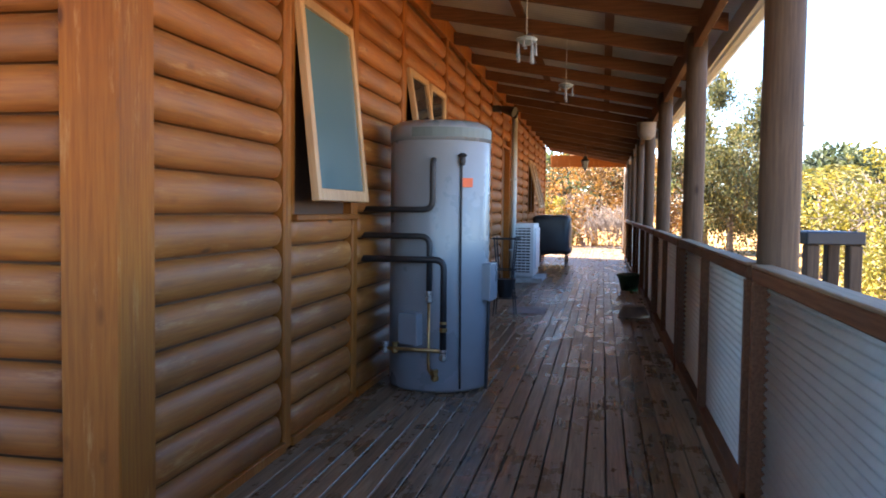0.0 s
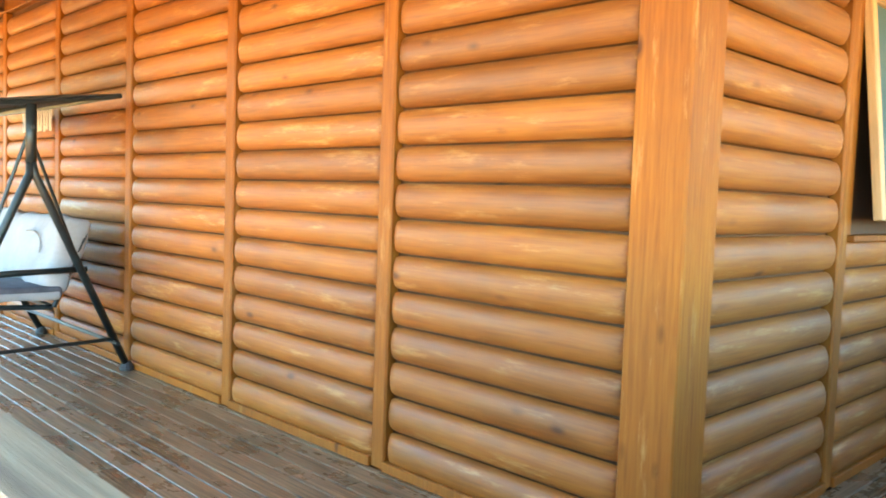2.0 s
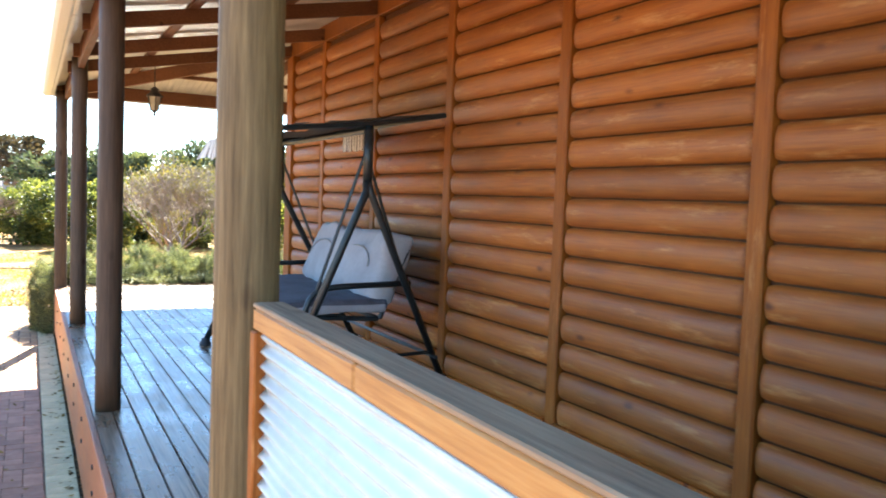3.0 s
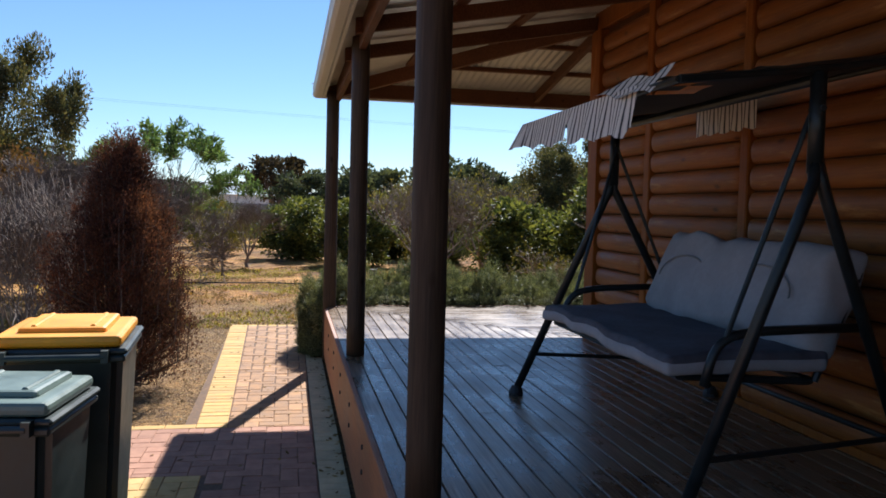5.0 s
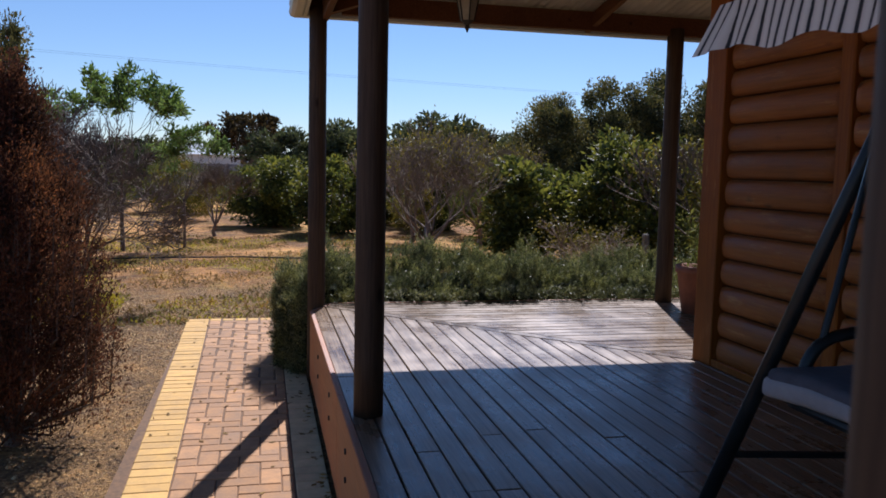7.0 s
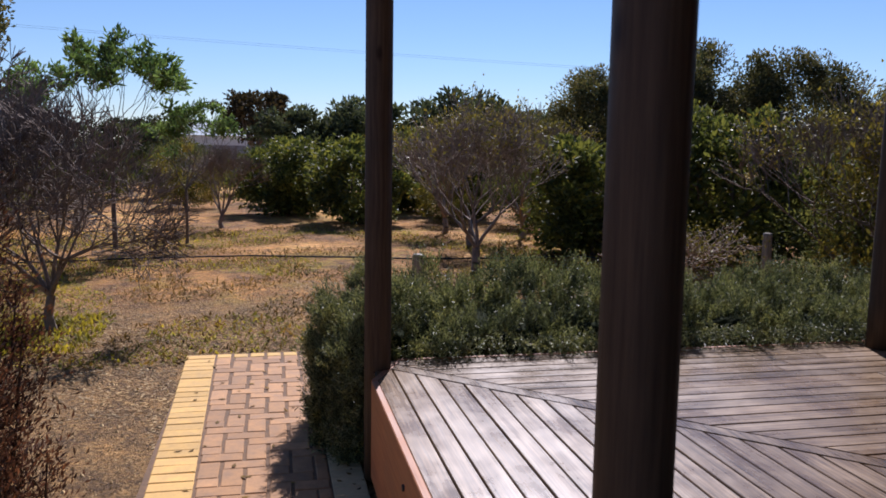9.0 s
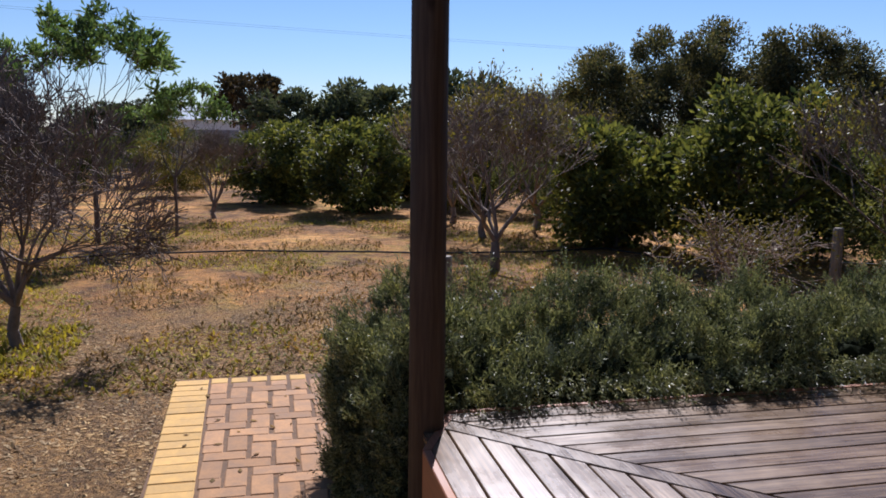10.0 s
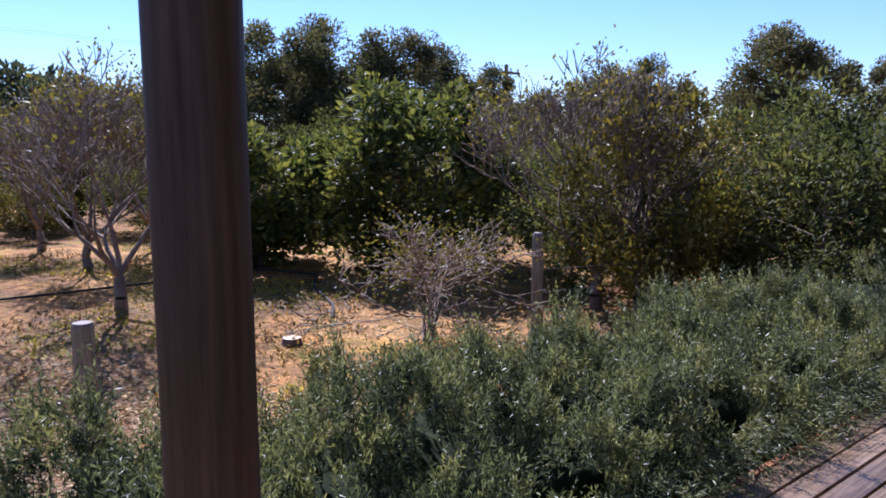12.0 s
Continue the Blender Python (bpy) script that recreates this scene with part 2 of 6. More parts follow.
def rounded(pts, r=0.04, steps=4):
    """A bent path with its corners rounded off."""
    pts = [Vector(p) for p in pts]
    out = [pts[0]]
    for a, b, c in zip(pts, pts[1:], pts[2:]):
        p = b + (a - b).normalized() * min(r, (a - b).length / 2)
        q = b + (c - b).normalized() * min(r, (c - b).length / 2)
        for i in range(steps + 1):
            t = i / steps
            out.append(p * (1 - t) ** 2 + b * 2 * t * (1 - t) + q * t * t)
    return out + [pts[-1]]


# ---- the plan, in metres; z = 0 is the top of the deck ----
GROUND = -0.60
DECK_N = 24.6
END_X = -7.86
A_END = 18.0
DECK = 2.21
POST_Y, POST_X = -2.13, 2.045
ROOF_WALL, ROOF_EAVE = 2.74, 2.34
PITCH, LOG0 = 0.1545, 0.0225


def roof_z(d):
    """Underside of the rafters at a distance from the wall."""
    return ROOF_WALL - 0.03 - (ROOF_WALL - ROOF_EAVE) * d / 2.2


# ---- walls of half-round logs between upright battens ----
def log_mesh(length):
    """One half-round log, its ends rounded off, along x from 0, its back on y = 0, its front towards -y."""
    bm = bmesh.new()
    prof = [(-0.012, 0.004)] + [(-0.012 - 0.043 * math.sin(math.pi * i / 8), 0.004 + (PITCH - 0.008) * (1 - math.cos(math.pi * i / 8)) / 2) for i in range(9)]
    rows = []
    for x, k in ((0.0, 0.0), (0.008, 0.5), (0.03, 0.85), (0.07, 1.0), (length - 0.07, 1.0), (length - 0.03, 0.85), (length - 0.008, 0.5), (length, 0.0)):
        row = []
        for y, z in prof[1:]:
            zc = PITCH / 2
            row.append(bm.verts.new((x, -0.012 + (y + 0.012) * k, zc + (z - zc) * (0.8 + 0.2 * k))))
        rows.append(row)
    for a, b in zip(rows, rows[1:]):
        for i in range(len(a) - 1):
            bm.faces.new((a[i], b[i], b[i + 1], a[i + 1]))
    return mesh_of("log", bm, LOG, True)


LOG_MESHES = {}


def log_bay(wall, m, length, z0, z1):
    key = round(length, 3)
    if key not in LOG_MESHES:
        LOG_MESHES[key] = log_mesh(length)
    n0 = round((z0 - LOG0) / PITCH)
    for i in range(n0, n0 + int(round((z1 - z0) / PITCH))):
        lg = link("log", LOG_MESHES[key], wall)
        lg.matrix_basis = m @ Matrix.Translation((0, 0, LOG0 + i * PITCH))


NLOG = 17
TOP = LOG0 + NLOG * PITCH
BAT = 0.09


def wall_piece(name, label, outline):
    bm = bmesh.new()
    prism(bm, outline, -0.25, 2.95)
    w = part(name, bm, BEAM)
    return tagged(w, label, "wall", kind="structure")


wall_south = wall_piece("wall_south", "orange-stained half-round log wall with upright battens", [(-0.06, 0.057), (-0.06, 0.2), (END_X + 0.06, 0.2), (END_X + 0.06, 0.057)])
wall_west = wall_piece("wall_west", "orange-stained log wall shaded by the verandah roof", [(END_X + 0.057, 0.205), (END_X + 0.2, 0.205), (END_X + 0.2, A_END), (END_X + 0.057, A_END)])
wall_north = wall_piece("wall_north", "plain timber back wall of the log house", [(END_X + 0.205, A_END - 0.16), (-0.205, A_END - 0.16), (-0.205, A_END), (END_X + 0.205, A_END)])


# the wall along the eastern verandah, with its window openings: y0, y1, z0, z1
OPENINGS = [(1.39, 2.33, 1.10, 2.17), (3.58, 5.10, 1.10, 2.20), (9.45, 10.35, 0.0, 2.1), (13.5, 14.9, 1.10, 2.15)]
bm = bmesh.new()
ys = 0.205
for y0, y1, z0, z1 in OPENINGS:
    box(bm, -0.2, -0.057, ys, y0, -0.25, 2.95)
    if z0 > 0:
        box(bm, -0.2, -0.057, y0, y1, -0.25, z0)
    box(bm, -0.2, -0.057, y0, y1, z1, 2.95)
    ys = y1
box(bm, -0.2, -0.057, ys, A_END, -0.25, 2.95)
wall_east = tagged(part("wall_east", bm, BEAM), "orange-stained half-round log wall with awning windows", "wall", kind="structure")

bm = boxed(END_X + 0.21, -0.21, 0.21, A_END - 0.17, -0.02, 0.0)
tagged(part("floor_inside", bm, BEAM), "dark unlit floor inside the house", "floor", kind="structure")
bm = boxed(END_X + 0.21, -0.21, 0.21, A_END - 0.17, 2.6, 2.65)
tagged(part("ceiling_inside", bm, WHITE), "pale ceiling inside the house", "ceiling", kind="structure")


def batten(wall, x0, x1, y0, y1, z0, z1):
    cx, cy = (x0 + x1) / 2, (y0 + y1) / 2
    b = part("batten", boxed(x0 - cx, x1 - cx, y0 - cy, y1 - cy, z0, z1, bev=0.008), TRIM, wall)
    b.location = (cx, cy, 0)


BAYS_B = [-1.41, -2.735, -4.06, -5.385, -6.71]
edges = [-0.18] + [x for b in BAYS_B for x in (b + BAT / 2, b - BAT / 2)] + [END_X + 0.18]
for a, b in zip(edges[::2], edges[1::2]):
    log_bay(wall_south, pose(b, 0.045, 0), a - b, LOG0, TOP)
for x in BAYS_B:
    batten(wall_south, x - BAT / 2, x + BAT / 2, -0.004, 0.056, 0.0, TOP + 0.05)
for i, (a, b) in enumerate(zip(edges[::2], edges[1::2])):
    part("base_board", boxed(b, a, -0.016, 0.05, 0.0, 0.045, bev=0.004), TRIM, wall_south)

BATS_A = [1.34, 2.375, 3.53, 5.15, 6.2, 7.25, 8.3, 9.4, 10.4, 11.45, 12.45, 13.45, 14.95, 16.0, 17.0]
edges = [0.18] + [y for b in BATS_A for y in (b - BAT / 2, b + BAT / 2)] + [A_END - 0.18]
for a, b in zip(edges[::2], edges[1::2]):
    win = [o for o in OPENINGS if o[0] < (a + b) / 2 < o[1]]
    m = pose(-0.045, a, 0, 0, 0, 90)
    if not win:
        log_bay(wall_east, m, b - a, LOG0, TOP)
    else:
        if win[0][2] > 0:
            log_bay(wall_east, m, b - a, LOG0, LOG0 + 7 * PITCH)
        log_bay(wall_east, m, b - a, LOG0 + 14 * PITCH, TOP)
    if not win or win[0][2] > 0:
        part("base_board", boxed(-0.05, 0.016, a, b, 0.0, 0.045, bev=0.004), TRIM, wall_east)
for y in BATS_A:
    batten(wall_east, -0.056, 0.004, y - BAT / 2, y + BAT / 2, 0.0, TOP + 0.05)
edges = [0.18, 1.3, 1.39, 2.62, 2.71, 3.94]
for a, b in zip(edges[::2], edges[1::2]):
    log_bay(wall_west, pose(END_X + 0.045, b, 0, 0, 0, -90), b - a, LOG0, TOP)
    batten(wall_west, END_X - 0.004, END_X + 0.056, b, b + BAT, 0.0, TOP + 0.05)


def corner_post(x, y, sx, name_wall):
    bm = bmesh.new()
    a, b = (x - 0.178 * sx, x + 0.022 * sx)
    box(bm, min(a, b), max(a, b), y - 0.022, y + 0.178, 0.0, TOP + 0.05, bev=0.006)
    part("corner_post", bm, TRIM, name_wall, "square corner post of orange-stained timber")


corner_post(0, 0, 1, wall_south)
corner_post(END_X, 0, -1, wall_south)
corner_post(0, A_END - 0.16, 1, wall_east)
part("wall_plate", boxed(END_X, 0, -0.006, 0.05, TOP + 0.05, 2.9, bev=0.005), TRIM, wall_south)
part("wall_plate", boxed(-0.05, 0.006, 0.06, A_END, TOP + 0.05, 2.9, bev=0.005), TRIM, wall_east)


# ---- deck ----
deck = thing("floor", "weathered brown timber deck of the wrap-around verandah", "deck", kind="structure")
BP, GAP = 0.1035, 0.007
NB = 22


def board(outline, mat, dz=0.0):
    bm = bmesh.new()
    cx = sum(p[0] for p in outline) / len(outline)
    cy = sum(p[1] for p in outline) / len(outline)
    prism(bm, [(x - cx, y - cy) for x, y in outline], -0.028, 0.0)
    es = [e for e in bm.edges if all(v.co.z > -0.001 for v in e.verts)]
    bmesh.ops.bevel(bm, geom=es, offset=0.003, segments=1, affect="EDGES")
    b = part("board", bm, mat, deck)
    b.location = (cx, cy, dz)


def cuts(rng, a, b, step):
    out, x = [a], a + step * rng.uniform(0.4, 1.0)
    while x < b - 0.8:
        out.append(x)
        x += step * rng.uniform(0.8, 1.1)
    return out + [b]


rng = random.Random(3)
for i in range(NB):
    y0 = -DECK + i * BP
    y1 = min(y0 + BP - GAP, -0.004)
    xs = cuts(rng, END_X + y0 + 0.07, -y0 - 0.07, 4.2)
    for k, (a, b) in enumerate(zip(xs, xs[1:])):
        la = a if k else END_X + y1 + 0.065
        lb = b if k < len(xs) - 2 else -y1 - 0.065
        board([(a + 0.002, y0), (b - 0.002, y0), (lb - 0.002, y1), (la + 0.002, y1)], DECK_X, rng.uniform(-0.0015, 0.0015))
for i in range(24):
    x0 = i * 0.0915 + 0.008
    x1 = x0 + 0.0915 - GAP
    yy = cuts(rng, -x0 + 0.065, DECK_N, 5.4)
    for k, (a, b) in enumerate(zip(yy, yy[1:])):
        ra = a if k else -x1 + 0.065
        board([(x0, a + 0.002), (x1, ra + 0.002), (x1, b - 0.002), (x0, b - 0.002)], DECK_Y, rng.uniform(-0.0015, 0.0015))
for i in range(NB):
    x0 = END_X - DECK + i * BP
    x1 = min(x0 + BP - GAP, END_X - 0.004)
    yy = cuts(rng, (x0 - END_X) + 0.07, 8.0, 4.2)
    for k, (a, b) in enumerate(zip(yy, yy[1:])):
        la = a if k else (x1 - END_X) + 0.07
        board([(x0, a + 0.002), (x1, la + 0.002), (x1, b - 0.002), (x0, b - 0.002)], DECK_Y, rng.uniform(-0.0015, 0.0015))


def strip(a, b, w):
    a, b = Vector(a), Vector(b)
    d = (b - a).normalized()
    s = Vector((-d.y, d.x)) * w / 2
    board([tuple(a - s), tuple(b - s), tuple(b + s), tuple(a + s)], DECK_X, 0.001)


strip((END_X - 0.02, -0.02), (END_X - DECK + 0.02, -DECK + 0.02), 0.085)
strip((0.02, -0.02), (DECK - 0.02, -DECK + 0.02), 0.085)

FASC = wood("fascia_board", (0.26, 0.09, 0.03), (0.36, 0.14, 0.05), (0.42, 0.18, 0.07), 0, 0.6)
# Under-deck shade put into one dark brown, for joists and earth alike.
SHADE = plain("subfloor_shade_brown", (0.05, 0.035, 0.025), 0.8)
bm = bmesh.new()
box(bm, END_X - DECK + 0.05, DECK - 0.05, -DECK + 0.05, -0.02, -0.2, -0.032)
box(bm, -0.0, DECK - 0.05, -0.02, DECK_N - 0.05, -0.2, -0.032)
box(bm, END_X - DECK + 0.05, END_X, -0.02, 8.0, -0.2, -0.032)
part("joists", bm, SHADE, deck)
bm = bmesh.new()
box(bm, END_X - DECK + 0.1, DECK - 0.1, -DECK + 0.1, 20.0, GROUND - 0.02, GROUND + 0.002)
tagged(part("ground_under_deck", bm, SHADE), "earth sheet under the deck, coloured dark for its shade", "ground", kind="structure")
x = DECK + 0.03
while x > END_X - DECK + 0.4:
    x1 = max(x - 4.8, END_X - DECK + 0.36)
    part("fascia", boxed(x1 + 0.002, x, -DECK - 0.034, -DECK - 0.002, -0.50, 0.004, bev=0.004), FASC, deck)
    x = x1
bm = bmesh.new()
prism(bm, [(END_X - DECK + 0.36, -DECK - 0.034), (END_X - DECK + 0.36, -DECK - 0.002), (END_X - DECK + 0.03, -DECK + 0.16), (END_X - DECK - 0.0, -DECK + 0.14)], -0.5, 0.004)
part("fascia", bm, FASC, deck)
part("fascia", boxed(END_X - DECK - 0.034, END_X - DECK - 0.002, -DECK + 0.15, 8.0, -0.5, 0.004, bev=0.004), FASC, deck)
part("fascia", boxed(DECK + 0.002, DECK + 0.034, -DECK, DECK_N, -0.5, 0.004, bev=0.004), FASC, deck)
for x in [-1.5 - 0.9 * i for i in range(9)]:
    for z in (-0.12, -0.25):
        part("bolt_head", tubed([(x, -DECK - 0.034, z), (x, -DECK - 0.042, z)], 0.014, 8), BLACK, deck)


# ---- posts, rails and corrugated panels ----
def verandah_post(x, y, z0=0.0, z1=2.36, r=0.071, mat=POST):
    g = thing("verandah_post", "round brown treated-pine verandah post with long checks", "post", (x, y, z0), random.Random(x * 7 + y).uniform(0, 360), group="verandah posts", kind="structure")
    bm = bmesh.new()
    rr = random.Random(int(x * 100 + y * 31))
    n = 20
    rows = []
    L = z1 - z0
    for j in range(10):
        z = L * j / 9
        row = []
        for i in range(n):
            a = 2 * math.pi * i / n
            q = r * (1 + 0.012 * math.sin(a * 3 + x) + rr.uniform(-0.006, 0.006)) * (1.015 - 0.03 * j / 9)
            if i == 4:
                q *= 0.955
            row.append(bm.verts.new((q * math.cos(a), q * math.sin(a), z)))
        rows.append(row)
    for a, b in zip(rows, rows[1:]):
        for k in range(n):
            bm.faces.new((a[k], a[(k + 1) % n], b[(k + 1) % n], b[k]))
    bm.faces.new(list(reversed(rows[0])))
    bm.faces.new(rows[-1])
    part("shaft", bm, mat, g, smooth=True)
    return g


tagged(verandah_post(-1.08, -2.06, r=0.077, mat=POST_PALE), "round sun-bleached pine post at the end of the rail", "post", "verandah posts", "structure")
for x in (-3.915, -7.04):
    verandah_post(x, POST_Y, r=0.067)
verandah_post(END_X - DECK + 0.12, -DECK + 0.03, GROUND)
verandah_post(END_X - DECK + 0.14, 0.86)
verandah_post(END_X - DECK + 0.14, 3.86)
verandah_post(END_X - DECK + 0.14, 6.86)
verandah_post(POST_X, POST_Y)
A_POSTS = [0.86 + 2.8 * i for i in range(8)]
for y in A_POSTS:
    verandah_post(POST_X, y)


def corrugated(length, height, pitch=0.033, depth=0.013):
    """Sheet along x, waves running along x, standing in z."""
    bm = bmesh.new()
    n = int(height / pitch * 6)
    prev = None
    for i in range(n + 1):
        z = height * i / n
        y = depth / 2 * math.sin(2 * math.pi * z / pitch)
        row = [bm.verts.new((0, y, z)), bm.verts.new((length, y, z))]
        if prev:
            bm.faces.new((prev[0], prev[1], row[1], row[0]))
        prev = row
    return bm


def rail_bay(m, length, mid=False):
    # Mid (east) bays take the dark beam stain: their shade put into colour.
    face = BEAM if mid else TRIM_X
    g = thing("railing", "timber rail with a horizontal corrugated zinc panel below", "railing", group="verandah railing bays", kind="structure")
    g.matrix_basis = m
    part("cap", boxed(0, length, -0.057, 0.012, 0.951, 0.962, bev=0.003), RAIL, g, "grey weathered cap board")
    joint = length / 2 if mid else 0.62
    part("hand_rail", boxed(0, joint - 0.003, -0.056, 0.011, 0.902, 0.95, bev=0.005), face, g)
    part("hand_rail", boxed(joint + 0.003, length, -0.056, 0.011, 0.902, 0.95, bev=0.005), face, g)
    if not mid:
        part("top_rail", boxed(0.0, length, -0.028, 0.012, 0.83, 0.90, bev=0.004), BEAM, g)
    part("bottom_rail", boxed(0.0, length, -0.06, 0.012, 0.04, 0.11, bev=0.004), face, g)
    # End studs of the shaded east bays are darkened the same way.
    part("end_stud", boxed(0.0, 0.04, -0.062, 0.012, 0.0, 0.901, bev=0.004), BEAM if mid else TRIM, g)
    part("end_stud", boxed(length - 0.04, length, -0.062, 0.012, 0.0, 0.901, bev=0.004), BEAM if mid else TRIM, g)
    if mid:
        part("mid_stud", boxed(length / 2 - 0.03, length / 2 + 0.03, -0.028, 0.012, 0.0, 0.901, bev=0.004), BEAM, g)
    p = part("panel", corrugated(length - 0.06, 0.79), PANEL, g, smooth=True)
    p.location = (0.03, -0.042, 0.108)
    so = p.modifiers.new("thick", "SOLIDIFY")
    so.thickness = 0.0012


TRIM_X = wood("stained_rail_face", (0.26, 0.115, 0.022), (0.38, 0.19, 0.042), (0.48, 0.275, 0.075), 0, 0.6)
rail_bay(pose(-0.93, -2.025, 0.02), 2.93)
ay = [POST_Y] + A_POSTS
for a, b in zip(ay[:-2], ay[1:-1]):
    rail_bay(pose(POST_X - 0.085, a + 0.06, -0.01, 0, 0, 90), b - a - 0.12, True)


# ---- verandah roof ----
def slab(bm, quad, t):
    lo = [bm.verts.new(p) for p in quad]
    hi = [bm.verts.new((p[0], p[1], p[2] + t)) for p in quad]
    bm.faces.new(list(reversed(lo)))
    bm.faces.new(hi)
    for i in range(4):
        bm.faces.new((lo[i], lo[(i + 1) % 4], hi[(i + 1) % 4], hi[i]))


def beam_between(name, p, q, w, h, mat, parent):
    """A timber of width w and height h, its underside running from p to q."""
    p, q = Vector(p), Vector(q)
    d = q - p
    s = Vector((-d.y, d.x, 0)).normalized() * w / 2
    bm = bmesh.new()
    lo = [p - s, q - s, q + s, p + s]
    slab(bm, [tuple(v) for v in lo], h)
    return part(name, bm, mat, parent)


roof = thing("verandah_roof", "cream corrugated steel verandah roof on brown rafters", "roof", kind="structure")
OUT = 2.13
for x in [-0.08, -1.41, -2.735, -4.06, -5.385, -6.71, -7.8]:
    beam_between("rafter", (x, -0.01, roof_z(0)), (x, -2.2, roof_z(2.2)), 0.045, 0.11, BEAM, roof)
for y in [0.2 + 1.05 * k for k in range(19)]:
    beam_between("rafter", (0.01, y, roof_z(0)), (2.2, y, roof_z(2.2)), 0.045, 0.11, BEAM, roof)
for y in [0.1 + 1.3 * k for k in range(7)]:
    beam_between("rafter", (END_X - 0.01, y, roof_z(0)), (END_X - 2.2, y, roof_z(2.2)), 0.045, 0.11, BEAM, roof)
beam_between("hip_rafter", (END_X, 0, roof_z(0) - 0.02), (END_X - 2.22, -2.22, roof_z(2.22) - 0.02), 0.05, 0.14, BEAM, roof)
beam_between("hip_rafter", (0, 0, roof_z(0) - 0.02), (2.22, -2.22, roof_z(2.22) - 0.02), 0.05, 0.14, BEAM, roof)
for d in (0.75, 1.45):
    z = roof_z(d) + 0.112
    beam_between("purlin", (END_X - d, -d, z), (d, -d, z), 0.07, 0.04, BEAM, roof)
    beam_between("purlin", (d, -d, z), (d, 20.2, z), 0.07, 0.04, BEAM, roof)
    beam_between("purlin", (END_X - d, -d, z), (END_X - d, 8.0, z), 0.07, 0.04, BEAM, roof)
# eave beams on the posts
E_Z = 2.26
part("eave_beam", boxed(END_X - DECK + 0.08, DECK - 0.08, POST_Y - 0.02, POST_Y + 0.03, E_Z, E_Z + 0.18, bev=0.004), BEAM, roof)
part("eave_beam", boxed(POST_X - 0.03, POST_X + 0.02, -2.0, 20.2, E_Z, E_Z + 0.18, bev=0.004), BEAM, roof)
part("eave_beam", boxed(END_X - DECK + 0.11, END_X - DECK + 0.16, -2.0, 8.0, E_Z + 0.045, E_Z + 0.20, bev=0.004), BEAM, roof)


part("end_beam", boxed(0.0, 2.25, 20.21, 20.26, 2.34, 2.66, bev=0.006), TRIM, roof, "orange-stained beam across the end of the roof")
ZI, ZO = roof_z(0) + 0.15, roof_z(2.32) + 0.15
W = 2.32


def wave_count(length):
    return int(length / 0.076 * 4)


def hip_sheet(a, b, ia, ib):
    """The eave runs past the upper edge at a hip, so cut the waves where they meet it."""
    bm = bmesh.new()
    a, b, ia, ib = (Vector(p) for p in (a, b, ia, ib))
    d = (b - a).normalized()
    up = (ia - a) - d * (ia - a).dot(d)
    n = wave_count((b - a).length)
    la, lb = (ia - a).dot(d), (b - ib).dot(d)
    L = (b - a).length
    prev = None
    for i in range(n + 1):
        s = L * i / n
        k = 1.0
        if la > 1e-6:
            k = min(k, s / la)
        if lb > 1e-6:
            k = min(k, (L - s) / lb)
        lo = a + d * s
        hi = lo + up * k
        dz = 0.008 * math.sin(math.pi * i / 2)
        row = [bm.verts.new((lo.x, lo.y, ZO + dz)), bm.verts.new((hi.x, hi.y, ZO + (ZI - ZO) * k + dz))]
        if prev:
            bm.faces.new((prev[0], row[0], row[1], prev[1]))
        prev = row
    return bm


part("roof_sheet", hip_sheet((END_X - W, -W, 0), (W, -W, 0), (END_X, 0, 0), (0, 0, 0)), SHEET, roof, smooth=True)
part("roof_sheet", hip_sheet((W, -W, 0), (W, 20.3, 0), (0, 0, 0), (0, 20.3, 0)), SHEET, roof, smooth=True)
part("roof_sheet", hip_sheet((END_X - W, 8.0, 0), (END_X - W, -W, 0), (END_X, 8.0, 0), (END_X, 0, 0)), SHEET, roof, smooth=True)
beam_between("hip_cap", (END_X + 0.02, 0.02, ZI + 0.012), (END_X - W, -W, ZO + 0.012), 0.26, 0.006, SHEET, roof)
beam_between("hip_cap", (-0.02, 0.02, ZI + 0.012), (W, -W, ZO + 0.012), 0.26, 0.006, SHEET, roof)
bm = bmesh.new()
ridge_z = 4.6
q = [(END_X - 0.02, -0.02, ZI), (0.02, -0.02, ZI), (0.02, A_END, ZI), (END_X - 0.02, A_END, ZI)]
r0, r1 = (END_X / 2, 3.5, ridge_z), (END_X / 2, A_END - 3.5, ridge_z)
vs = [bm.verts.new(p) for p in q]
ra, rb = bm.verts.new(r0), bm.verts.new(r1)
bm.faces.new((vs[0], vs[1], ra))
bm.faces.new((vs[1], vs[2], rb, ra))
bm.faces.new((vs[2], vs[3], rb))
bm.faces.new((vs[3], vs[0], ra, rb))
part("main_roof", bm, SHEET, roof)


def gutter_profile(bm, path_pts, normals):
    prof = [(0.0, 0.10), (0.0, 0.0), (0.02, -0.012), (0.075, -0.012), (0.105, 0.005), (0.118, 0.035), (0.112, 0.06), (0.095, 0.07), (0.10, 0.085), (0.112, 0.088), (0.116, 0.10), (0.108, 0.105), (0.09, 0.092)]
    rows = []
    for p, nrm in zip(path_pts, normals):
        rows.append([bm.verts.new((p[0] + nrm[0] * o, p[1] + nrm[1] * o, p[2] + z)) for o, z in prof])
    for a, b in zip(rows, rows[1:]):
        for i in range(len(prof) - 1):
            bm.faces.new((a[i], b[i], b[i + 1], a[i + 1]))


